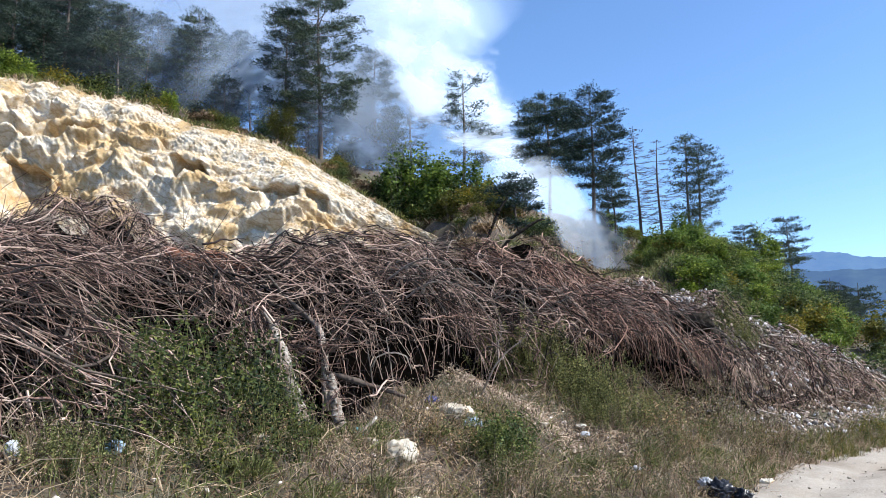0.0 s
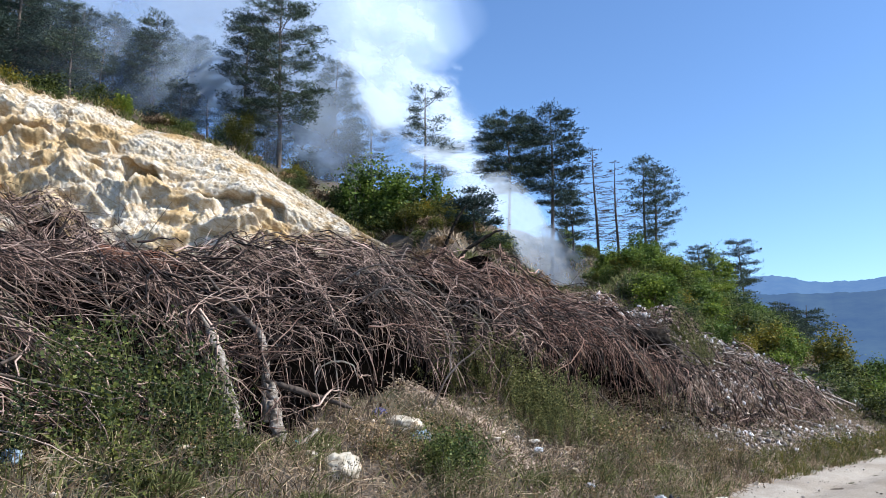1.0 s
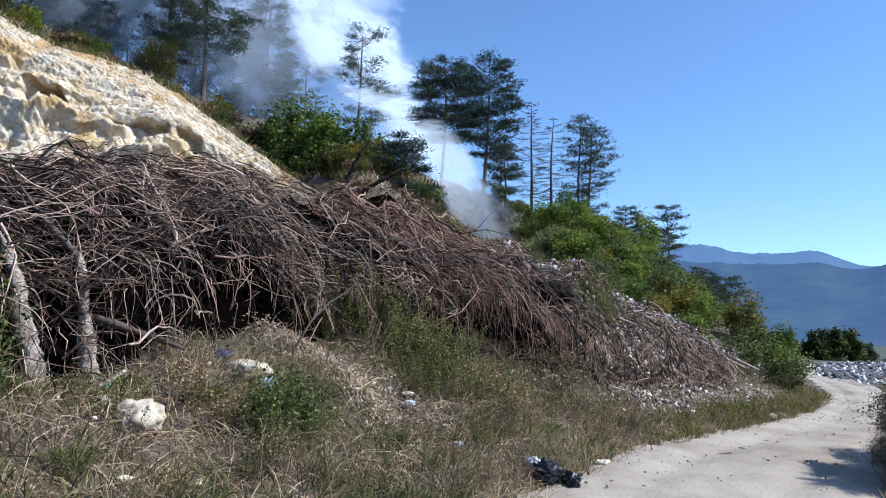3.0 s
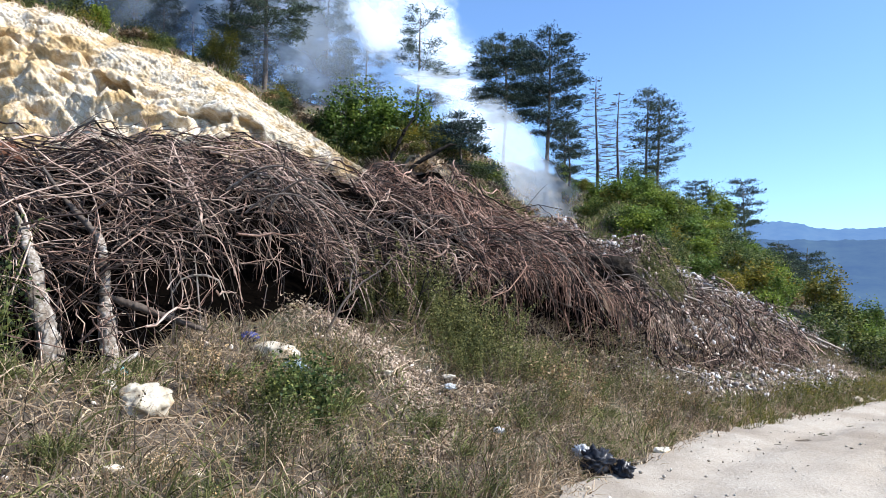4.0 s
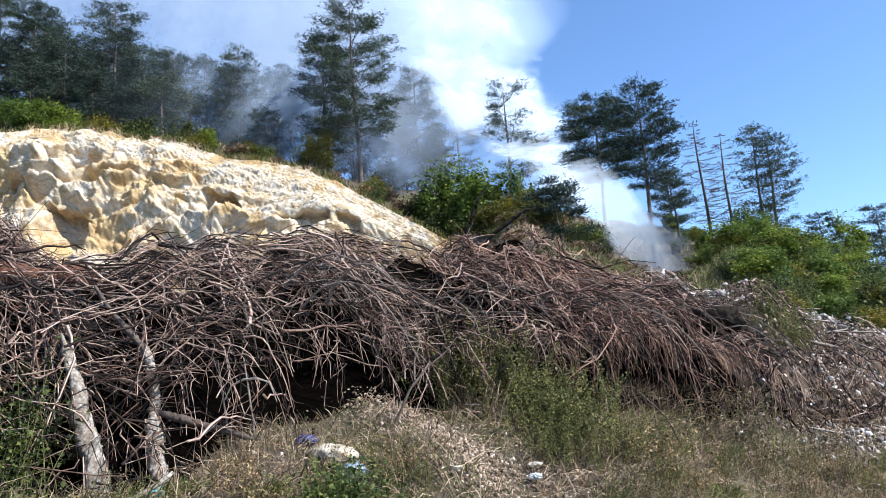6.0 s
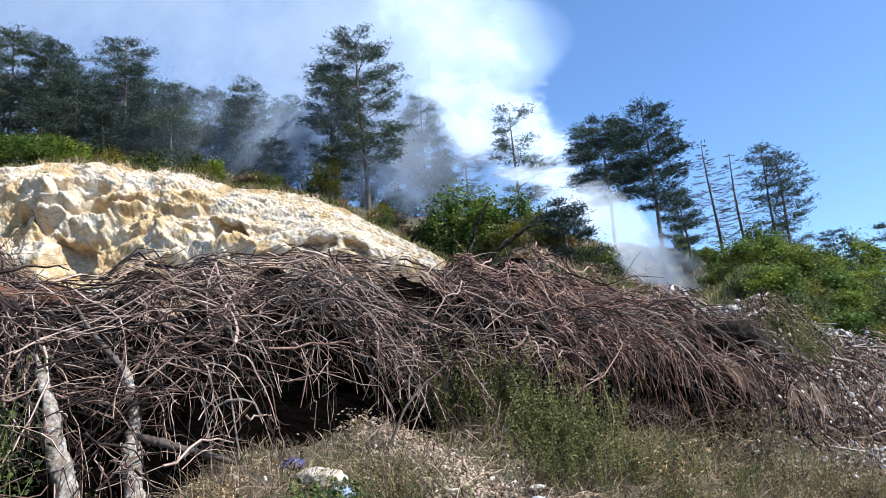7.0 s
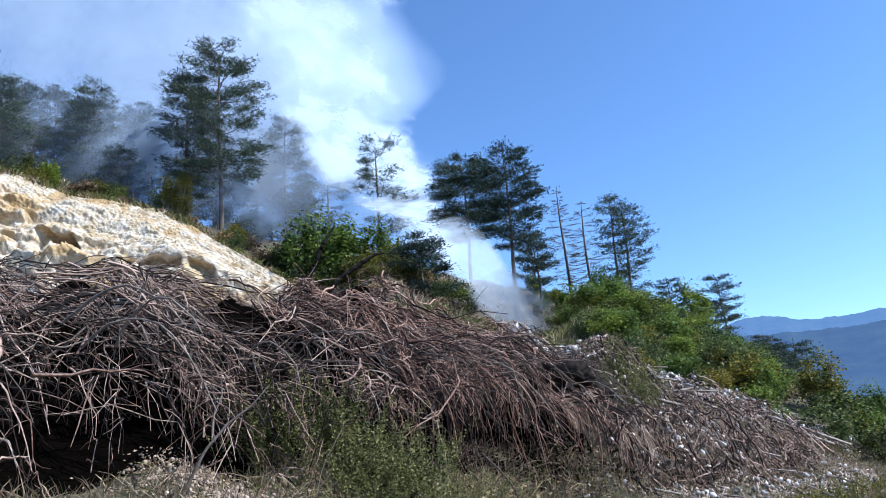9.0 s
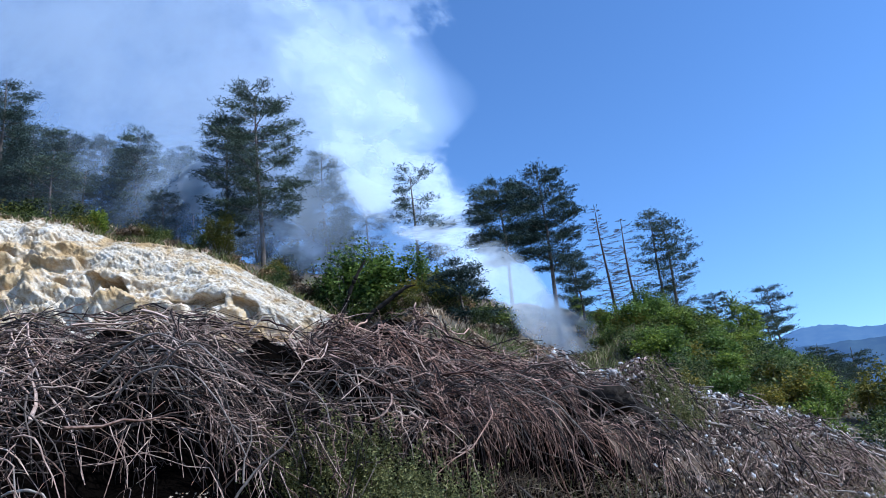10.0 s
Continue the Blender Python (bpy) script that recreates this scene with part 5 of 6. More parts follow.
# ---- single things on the bank ----
def lump(seed, size, rough=0.25, sharp=1.6, detail=3):
    """An irregular stone or crumpled bundle as (verts, triangles), about size metres."""
    bm = bmesh.new()
    bmesh.ops.create_icosphere(bm, subdivisions=detail, radius=0.5)
    off = Vector((seed * 3.1, seed * 1.7, seed * 0.9))
    for v in bm.verts:
        d = v.co.normalized()
        n = noise.fractal(d * sharp + off, 0.8, 2.1, 4)
        cell = noise.voronoi(d * sharp * 1.3 + off)[0]
        v.co *= 1 + rough * n + rough * 0.9 * (cell[1] - cell[0] - 0.3)
    bm.verts.index_update()
    v = np.array([tuple(w.co) for w in bm.verts]) * size
    f = np.array([[w.index for w in t.verts] for t in bm.faces])
    bm.free()
    return v, f


def cut_stone(seed, detail=3, planes=13, rough=0.05):
    """A broken stone: a ball trimmed by random planes, with slightly worn faces."""
    g = np.random.default_rng(seed)
    bm = bmesh.new()
    bmesh.ops.create_icosphere(bm, subdivisions=detail, radius=0.5)
    v = np.array([tuple(w.co) for w in bm.verts]) * 2
    f = np.array([[w.index for w in t.verts] for t in bm.faces])
    bm.free()
    n = unit(g.normal(size=(planes, 3)))
    d = g.uniform(0.42, 0.82, planes)
    r = np.min(np.where(v @ n.T > 0.05, d / np.maximum(v @ n.T, 0.05), 9), axis=1)
    r = np.minimum(r, 1.0)
    wear = np.array([noise.fractal(Vector(p) * 2.5 + Vector((seed, 0, 0)), 0.8, 2.1, 3) for p in v])
    return v * (r * (1 + rough * wear))[:, None] * 0.5, f


def boulder(label, x, y, size, seed, group="boulders on the bank", rough=0.22, sink=0.25, material=STONE):
    v, f = cut_stone(seed, 4, 20, 0.30) if material is STONE else lump(seed, 1.0, rough, 1.6, 4)
    v = v * size * 1.15
    ob = new("boulder", mesh_of("boulder", v, f, material))
    tagged(ob, label, "rock", group)
    ob.matrix_basis = pose(x, y, float((top_of if material is CHAR_AND_SHADE else land)(x, y)) + size[2] * (0.5 - sink), 0, 0, seed * 40)
    return ob


boulder("cream limestone boulder with ochre stains in dry grass", -0.45, 7.12, (0.31, 0.26, 0.26), 6, rough=0.26, sink=0.20, material=LIMESTONE)
boulder("flat white limestone slab on the bank", 0.08, 9.05, (0.46, 0.30, 0.19), 4, rough=0.26, sink=-0.1, material=LIMESTONE)
boulder("pale stone half buried in grass", -0.75, 7.2, (0.20, 0.15, 0.12), 8)
for num, (x, y, size) in enumerate([(4.36, 10.0, 0.17), (5.5, 11.32, 0.14), (3.0, 8.25, 0.12), (3.85, 9.45, 0.10), (6.7, 12.25, 0.13), (7.6, 13.0, 0.11), (8.3, 13.7, 0.12), (1.2, 9.1, 0.13), (-1.6, 6.1, 0.16), (-0.3, 6.2, 0.10), (9.9, 14.9, 0.22), (10.4, 15.3, 0.15), (2.3, 9.7, 0.12), (1.9, 10.3, 0.14)]):
    boulder("pale stone at the edge of the road", x, y, (size * 1.3, size, size * 0.7), 10 + num, "stones along the road", 0.2, 0.2)


def pole(name, label, pts, radii, material, category, sides=10, group="", knots=0.12):
    """A crooked trunk, log or branch through the given points."""
    pts, radii = np.array(pts, float), np.array(radii, float)
    m = 72
    t0, t = np.linspace(0, 1, len(pts)), np.linspace(0, 1, m)
    c = np.stack([np.interp(t, t0, pts[:, k]) for k in range(3)], -1)
    ker = np.array([1, 2, 3, 4, 3, 2, 1]) / 16
    c[3:-3] = np.stack([np.convolve(c[:, k], ker, "valid") for k in range(3)], -1)
    g = np.random.default_rng(int(abs(pts[0].sum()) * 100))
    c[1:-1] += np.cumsum(g.normal(0, radii.mean() * 0.05, (m - 2, 3)), 0) * np.sin(t[1:-1] * math.pi)[:, None]
    r = np.interp(t, t0, radii) * (1 + knots * np.convolve(g.normal(size=m + 6), np.ones(7) / 4, "valid"))
    v, f = tubes(c[None], r[None], sides)
    axis = np.repeat(c, sides, axis=0)
    off = Vector(g.uniform(0, 9, 3))
    bark = np.array([noise.fractal(Vector(p) * (0.9 / radii.max()) + off, 0.7, 2.2, 4) for p in v])
    flake = np.array([noise.voronoi(Vector(p) * (1.6 / radii.max()) + off)[0][0] for p in v])
    v = axis + (v - axis) * (1 + 0.26 * bark - 0.30 * np.clip(flake - 0.35, 0, 0.5))[:, None]
    n = len(v)
    v = np.concatenate([v, c[:1], c[-1:]])
    ring0, ring1 = np.arange(sides), n - sides + np.arange(sides)
    f = np.concatenate([f, np.stack([np.full(sides, n), np.roll(ring0, -1), ring0, np.full(sides, n)], -1), np.stack([np.full(sides, n + 1), ring1, np.roll(ring1, -1), np.full(sides, n + 1)], -1)])
    tri = np.concatenate([f[:, [0, 1, 2]], f[:, [0, 2, 3]]])
    tri = tri[(tri[:, 0] != tri[:, 1]) & (tri[:, 1] != tri[:, 2]) & (tri[:, 0] != tri[:, 2])]
    return tagged(new(name, mesh_of(name, v, tri, material, True)), label, category, group)


pole("tree_stump", "white barkless birch stump with ragged top", [(-1.25, 8.5, 0.75), (-1.27, 8.52, 1.1), (-1.33, 8.55, 1.40), (-1.37, 8.55, 1.57), (-1.38, 8.55, 1.66)], [0.092, 0.088, 0.08, 0.06, 0.018], WHITE_WOOD, "tree stump", 18, "dead trunks on the bank")
pole("dead_trunk", "thin broken birch trunk under the branches", [(-1.48, 8.85, 1.2), (-1.50, 8.82, 1.7), (-1.51, 8.8, 1.98), (-1.54, 8.8, 2.14), (-1.60, 8.82, 2.26)], [0.05, 0.05, 0.047, 0.045, 0.03], WHITE_WOOD, "dead trunk", 16, "dead trunks on the bank")
pole("dead_trunk", "peeling whitish trunk bent toward the branch heap", [(-1.61, 8.2, 0.75), (-1.66, 8.22, 1.12), (-1.74, 8.25, 1.42), (-1.82, 8.25, 1.67), (-1.89, 8.27, 1.97), (-2.0, 8.3, 2.2), (-2.15, 8.4, 2.4)], [0.105, 0.10, 0.092, 0.078, 0.06, 0.040, 0.012], WHITE_WOOD, "dead trunk", 16, "dead trunks on the bank")
pole("broken_branch", "brown-barked bough above the white trunk", [(-1.58, 8.82, 2.22), (-1.75, 8.85, 2.40), (-1.98, 8.95, 2.62), (-2.3, 9.1, 2.95)], [0.038, 0.034, 0.026, 0.012], BARK, "branch", 8, "loose branches")
pole("fallen_log", "grey-brown fallen log lying under hanging twigs", [(-1.45, 8.62, 1.68), (-1.1, 8.6, 1.57), (-0.78, 8.6, 1.47), (-0.48, 8.62, 1.36)], [0.026, 0.036, 0.032, 0.02], HEAP_WOOD, "log", 12)
pole("broken_branch", "pale broken branch arching out of the heap", [(-0.95, 9.1, 1.72), (-0.88, 9.1, 1.85), (-0.76, 9.1, 1.90), (-0.62, 9.1, 1.90), (-0.50, 9.1, 1.85), (-0.44, 9.12, 1.66)], [0.006, 0.008, 0.011, 0.012, 0.008, 0.004], GREY_WOOD, "branch", 7, "loose branches")
pole("broken_branch", "grey forked branch propped on the bank", [(0.48, 10.0, 1.3), (0.68, 10.0, 1.69), (0.85, 10.0, 1.88), (1.08, 10.02, 2.04), (1.22, 10.05, 2.20)], [0.015, 0.014, 0.011, 0.008, 0.004], HEAP_WOOD, "branch", 7, "loose branches")
pole("broken_branch", "thin grey branch leaning on the bank", [(0.74, 10.0, 1.78), (0.74, 10.05, 1.98), (0.80, 10.1, 2.15), (0.78, 10.15, 2.4)], [0.010, 0.009, 0.007, 0.004], HEAP_WOOD, "branch", 7, "loose branches")
for x in (-0.92, -0.66):
    pole("upright_stick", "slim pale stick standing before the dark hollow", [(x, 9.1, 1.2), (x - 0.01, 9.1, 1.5), (x - 0.05, 9.1, 1.8), (x - 0.10, 9.12, 2.1)], [0.010, 0.010, 0.009, 0.005], GREY_WOOD, "stick", 6, "loose branches")
pole("upright_stick", "pale split stub standing in the heap", [(4.2, 14.0, 1.7), (4.19, 14.05, 2.05), (4.18, 14.05, 2.3), (4.16, 14.05, 2.5)], [0.035, 0.035, 0.03, 0.012], GREY_WOOD, "stick", 7)
pole("split_plank", "pale narrow plank lying in litter by the stump", [(-0.98, 7.35, 1.02), (-0.88, 7.55, 1.10), (-0.76, 7.75, 1.20)], [0.022, 0.02, 0.018], WHITE_WOOD, "plank", 6)
pole("hollow_log", "charred hollow log on the rubble slope", [(5.9, 14.9, 1.22), (6.3, 14.75, 1.02), (6.7, 14.6, 0.84)], [0.10, 0.14, 0.12], BARK, "log", 12)
pole("charred_stump", "black charred stump among pale rubble", [(7.05, 15.65, 0.4), (7.05, 15.6, 0.7), (7.0, 15.55, 0.95)], [0.22, 0.25, 0.16], CHAR_AND_SHADE, "tree stump", 12, knots=0.2)
# two black lumps added in place of the shade in a slope cavity
boulder("black lump painting the dark cavity under the slope's overhang", 4.95, 14.35, (0.85, 0.5, 0.42), 44, "charred wood on the heap", 0.35, 0.1, CHAR_AND_SHADE)
boulder("smaller black lump painting the same cavity's shade", 5.45, 14.5, (0.5, 0.35, 0.3), 45, "charred wood on the heap", 0.35, 0.1, CHAR_AND_SHADE)
pole("charred_sapling", "burnt black sapling leaning out of the heap", [(0.7, 15.3, 3.1), (0.95, 15.3, 4.3), (1.11, 15.3, 4.68), (1.26, 15.3, 5.03), (1.47, 15.3, 5.36)], [0.025, 0.03, 0.04, 0.035, 0.015], CHAR_AND_SHADE, "dead sapling", 7, "charred wood on the heap")
pole("charred_sapling", "burnt crooked branch lying on the heap top", [(0.7, 15.4, 3.4), (1.48, 15.4, 4.42), (1.83, 15.4, 4.65), (2.12, 15.4, 4.82), (2.3, 15.4, 4.84)], [0.045, 0.045, 0.04, 0.03, 0.012], CHAR_AND_SHADE, "dead sapling", 7, "charred wood on the heap")
pole("brown_log", "rotting red-brown log on the heap's back", [(-4.0, 9.9, 3.35), (-3.4, 10.2, 3.3), (-2.9, 10.45, 3.15)], [0.16, 0.15, 0.11], RUST, "log", 9)


def bundle(name, label, x, y, size, seed, material, category, rough=0.45, lift=0.0):
    v, f = lump(seed, 1.0, rough, 4.0, 4)
    v = v * size
    ob = new(name, mesh_of(name, v, f, material))
    tagged(ob, label, category, "litter on the bank")
    ob.matrix_basis = pose(x, y, float(land(x, y)) + size[2] * 0.36 + lift, 0, 0, seed * 70)
    return ob


bundle("rubbish_bag", "crumpled black plastic bag at the road's edge", 3.30, 8.92, (0.34, 0.27, 0.26), 21, BLACK_FOIL, "bag", 0.6)
bundle("rubbish_bag", "torn dark grey plastic bag beside the road", 3.52, 8.80, (0.22, 0.18, 0.20), 22, BLACK_FOIL, "bag", 0.6)
bundle("plastic_wrapper", "crumpled white wrapper on a black bag", 3.18, 9.05, (0.16, 0.12, 0.12), 23, WHITE_FOIL, "litter", 0.6, 0.08)
bundle("plastic_bag", "crumpled blue plastic bag under the branches", -0.2, 9.2, (0.20, 0.14, 0.10), 24, BLUE_FOIL, "bag", 0.6, 0.02)
bundle("plastic_wrapper", "green and blue plastic wrapper by the stump", -0.95, 7.9, (0.20, 0.13, 0.09), 25, TEAL_FOIL, "litter", 0.6, 0.03)
bundle("plastic_wrapper", "pale blue crushed plastic in the grass", 0.3, 8.9, (0.26, 0.15, 0.13), 26, PALE_FOIL, "litter", 0.6, 0.08)
bundle("plastic_wrapper", "faded pale blue plastic bag in weeds", -2.28, 4.95, (0.15, 0.11, 0.10), 27, PALE_FOIL, "litter", 0.35, 0.02)
bundle("plastic_wrapper", "crumpled white plastic on dry stems", -2.62, 4.35, (0.09, 0.07, 0.12), 28, WHITE_FOIL, "litter", 0.35, 0.02)
bundle("plastic_wrapper", "white plastic scrap on the dry bank", 1.9, 10.0, (0.16, 0.10, 0.06), 29, WHITE_FOIL, "litter", 0.6, 0.06)
bundle("plastic_wrapper", "white plastic scrap on the dry bank", 2.35, 9.15, (0.14, 0.09, 0.06), 30, WHITE_FOIL, "litter", 0.6, 0.06)
bundle("plastic_wrapper", "lilac plastic scrap on the rubble crest", 5.55, 16.9, (0.3, 0.2, 0.2), 31, PALE_FOIL, "litter", 0.6, 1.25)

# rusty sheet caught in the branches
v, f = lump(33, 1.0, 0.15, 1.2)
rusty = new("rusty_panel", mesh_of("rusty_panel", v * (0.50, 0.07, 0.42), f, RUST))
tagged(rusty, "rust-red bent metal panel caught in branches", "metal panel")
rusty.matrix_basis = pose(-3.15, 5.95, 1.82, 20, 10, -25)

# ---- rubble slope ----
rubble = new("rubble_slope")
tagged(rubble, "pale stones, clods and litter tipped down the bank", "rubble")
g = np.random.default_rng(91)
shapes = []
for k in range(8):
    v, f = cut_stone(50 + k, 1, 8, 0.0)
    shapes.append((v, f, mesh_of("stone", v, f, MIXED_STONE)))


def rubble_spot(g):
    while True:
        s, u = g.uniform(38, 56), g.uniform(0.3, 6.2)
        if tipped(s, u) + 0.2 * waves(s * 1.0, u * 1.4, 2.2, 92) > g.uniform(0.15, 0.9):
            x, y = (float(c) for c in beside_road(s, u))
            return x, y, float(top_of(x, y))


for k in range(280):
    x, y, z = rubble_spot(g)
    size = 0.05 + 0.14 * g.random() ** 2.5
    ob = part("stone", shapes[k % 8][2], rubble)
    ob.matrix_basis = pose(x, y, z + size * 0.1, g.uniform(0, 360), g.uniform(0, 360), g.uniform(0, 360)) @ Matrix.Diagonal((size * 1.3, size, size * 0.7, 1))
bits = []
for k in range(12500):
    x, y, z = rubble_spot(g)
    size = 0.022 + 0.075 * g.random() ** 2.2
    v, f, _ = shapes[k % 8]
    turn = np.array(Euler((g.uniform(0, 6), g.uniform(0, 6), g.uniform(0, 6))).to_matrix())
    bits.append(((v * size * g.uniform(0.5, 1.4, 3) * (1.5, 0.9, 0.45)) @ turn.T + (x, y, z + 0.01), f))
tagged(part("small_rubble", mesh_of("small_rubble", *joined(*bits[::2]), RUBBLE), rubble), kind="stuff")
tagged(part("beige_clods", mesh_of("beige_clods", *joined(*bits[1::2]), CLOD), rubble, "beige clods and bark scraps"), kind="stuff")
bits = []
for k in range(1400):
    s, u = (g.normal(45.8, 1.3), abs(g.normal(1.3, 0.6)) + 0.25) if k % 3 else (g.normal(49.0, 1.6), abs(g.normal(0.9, 0.35)) + 0.2)
    if waves(s, u * 1.3, 0.9, 93) < g.normal(0.15, 0.25):
        continue
    x, y = (float(c) for c in beside_road(s, u))
    size = 0.025 + 0.10 * g.random() ** 3
    v, f, _ = shapes[k % 8]
    turn = np.array(Euler((g.uniform(0, 6), g.uniform(0, 6), g.uniform(0, 6))).to_matrix())
    bits.append(((v * size * g.uniform(0.6, 1.4, 3)) @ turn.T + (x, y, float(top_of(x, y)) + size * 0.25 + 0.02), f))
tagged(part("low_chips", mesh_of("low_chips", *joined(*bits), PALE_CHIP), rubble, "whitish stone chips low on the slope"), kind="stuff")
bits = []
for k in range(1500):
    s = g.uniform(44.2, 54.5)
    u = float(np.interp(s, [44, 47, 50, 53, 56], [4.7, 4.6, 4.5, 3.1, 1.6])) + g.normal(-0.25, 0.5)
    if waves(s, u * 1.3, 1.1, 94) < g.normal(-0.05, 0.25):
        continue
    x, y = (float(c) for c in beside_road(s, u))
    size = 0.04 + 0.12 * g.random() ** 2.5
    v, f, _ = shapes[k % 8]
    turn = np.array(Euler((g.uniform(0, 6), g.uniform(0, 6), g.uniform(0, 6))).to_matrix())
    bits.append(((v * size * g.uniform(0.6, 1.4, 3) * (1.5, 0.9, 0.5)) @ turn.T + (x, y, float(top_of(x, y)) + size * 0.2 + 0.06), f))
tagged(part("crest_rubble", mesh_of("crest_rubble", *joined(*bits), PALE_CHIP), rubble, "whitish grey stone and plaster pieces on the crest"), kind="stuff")
for k in range(26):
    x, y, z = rubble_spot(g)
    ln = g.uniform(0.25, 0.9)
    a = radians(g.normal(-52, 28))
    way = np.array([math.cos(a), math.sin(a), -0.15 + g.normal(0, 0.15)]) * ln / 2
    c = np.array([x, y, z + 0.10])
    part("plank", mesh_of("plank", *tubes(np.array([[c - way, c - way * 0.3, c + way * 0.3, c + way]]), np.full((1, 4), g.uniform(0.008, 0.022)), 4, True), WHITE_WOOD if k % 6 == 0 else GREY_WOOD), rubble)

# longer planks and poles lie down the crest of the slope
for k in range(22):
    s = g.uniform(45.5, 54.0)
    u = float(np.interp(s, [44, 47, 50, 53, 56], [4.6, 4.4, 4.2, 3.0, 1.5])) - g.uniform(0.3, 2.2)
    ln = g.uniform(0.35, 0.95)
    S, U = s + ln * g.uniform(0.75, 1.0) * np.linspace(-0.5, 0.5, 5), u + ln * g.normal(-0.35, 0.25) * np.linspace(-0.5, 0.5, 5)
    x, y = beside_road(S, U)
    h = top_of(x, y)
    z = np.linspace(h[0], h[-1], 5) + np.max(h - np.linspace(h[0], h[-1], 5)) + 0.06
    part("plank", mesh_of("plank", *tubes(np.stack([x, y, z], -1)[None], np.full((1, 5), g.uniform(0.016, 0.036)), 4, True), WHITE_WOOD if k % 4 == 0 else GREY_WOOD), rubble)

# pebbles and clods along the bank
bits = []
for k in range(2600):
    s, u = g.uniform(30, 50), g.uniform(-0.35, 3.2)
    if g.random() < 0.25:
        s, u = g.normal(38.9, 0.9), abs(g.normal(2.0, 0.8))
    x, y = (float(c) for c in beside_road(s, u))
    size = 0.012 + 0.05 * g.random() ** 3
    v, f, _ = shapes[k % 8]
    bits.append((v * size * g.uniform(0.6, 1.4, 3) + (x, y, float(land(x, y)) + size * 0.25), f))
tagged(new("bank_pebbles", mesh_of("bank_pebbles", *joined(*bits), RUBBLE)), "pale pebbles and clods scattered over the bank", "pebbles", kind="stuff")
bits = []
for k in range(1900):
    s, u = g.uniform(26, 60), -2.9 * g.random() ** 1.5
    x, y = (float(c) for c in beside_road(s, u))
    size = 0.008 + 0.045 * g.random() ** 5
    v, f, _ = shapes[k % 8]
    bits.append((v * size * g.uniform(0.6, 1.4, 3) + (x, y, 0.035 + 0.02 * u + size * 0.15), f))
tagged(new("road_gravel", mesh_of("road_gravel", *joined(*bits), PEBBLE)), "loose gravel stones on the road", "gravel", kind="stuff")


# ---- weeds and bushes close by ----
def weed(name, label, material, height, width, seed, stalks=26, leaf=0.055, per=26, category="weed", group="weeds on the bank"):
    """Upright leafy stalks from one root: each stalk bears leaves all the way up."""
    g = np.random.default_rng(seed)
    k = 7
    q = np.linspace(0, 1, k)
    lines, spots = [], []
    for _ in range(stalks):
        b = g.normal(0, width * 0.22, 2)
        e = b + g.normal(0, width * 0.22, 2)
        h = height * g.uniform(0.45, 1.0)
        z0 = g.normal(0, 0.02)
        line = np.stack([b[0] + (e[0] - b[0]) * q ** 1.5, b[1] + (e[1] - b[1]) * q ** 1.5, z0 - 0.1 + h * q], -1)
        lines.append(line)
        w = g.uniform(0.12, 1.0, per)
        p = np.stack([np.interp(w, q, line[:, c]) for c in range(3)], -1)
        spots.append(p + g.normal(0, 1, (per, 3)) * (leaf * 0.9) * (1.25 - 0.6 * w)[:, None])
    plant = new(name)
    tagged(part("stalk_cluster", mesh_of("stalk_cluster", *tubes(np.array(lines), np.tile(0.0035 * (1.3 - q), (stalks, 1)), 3), GREEN_GRASS), plant), kind="stuff")
    part("foliage", mesh_of("foliage", *leaf_cards(np.concatenate(spots), leaf, 0.6), material), plant)
    return tagged(plant, label, category, group)


def tuft(name, label, material, height, width, seed, count=420, group="weeds on the bank"):
    """A tuft of narrow arching leaves from one root."""
    g = np.random.default_rng(seed)
    r = width * 0.5 * np.sqrt(g.random(count))
    a = g.uniform(0, 2 * math.pi, count)
    roots = np.stack([r * np.cos(a), r * np.sin(a), g.uniform(-0.05, 0.18, count) * height * (1 - r / width)], -1)
    ways = unit(np.stack([np.cos(a) * 0.45, np.sin(a) * 0.45, np.full(count, 1.0)], -1) + g.normal(0, 0.32, (count, 3)))
    lengths = height * g.uniform(0.3, 0.95, count) * (1.15 - 0.9 * r / width)
    plant = new(name)
    part("foliage", mesh_of("foliage", *blades(roots, ways, lengths, g.uniform(0.006, 0.014, count), 0.5), material), plant)
    return tagged(plant, label, "weed", group)


def sown(ob, x, y, turn=0.0, scale=1.0, on_heap=False):
    z = float(top_of(x, y)) - 0.15 if on_heap else float(land(x, y))
    ob.matrix_basis = pose(x, y, z, 0, 0, turn) @ Matrix.Scale(scale, 4)
    return ob


def resown(ob, x, y, turn=0.0, scale=1.0, on_heap=False):
    z = float(top_of(x, y)) - 0.15 if on_heap else float(land(x, y))
    made = copy_thing(ob, pose(x, y, z, 0, 0, turn))
    made.scale = (scale,) * 3
    return made


nettle = sown(weed("nettle_clump", "dark green nettle clump against the branch heap", LEAF_DARK, 1.05, 0.8, 101, 18, 0.038, 40), -2.1, 5.75)
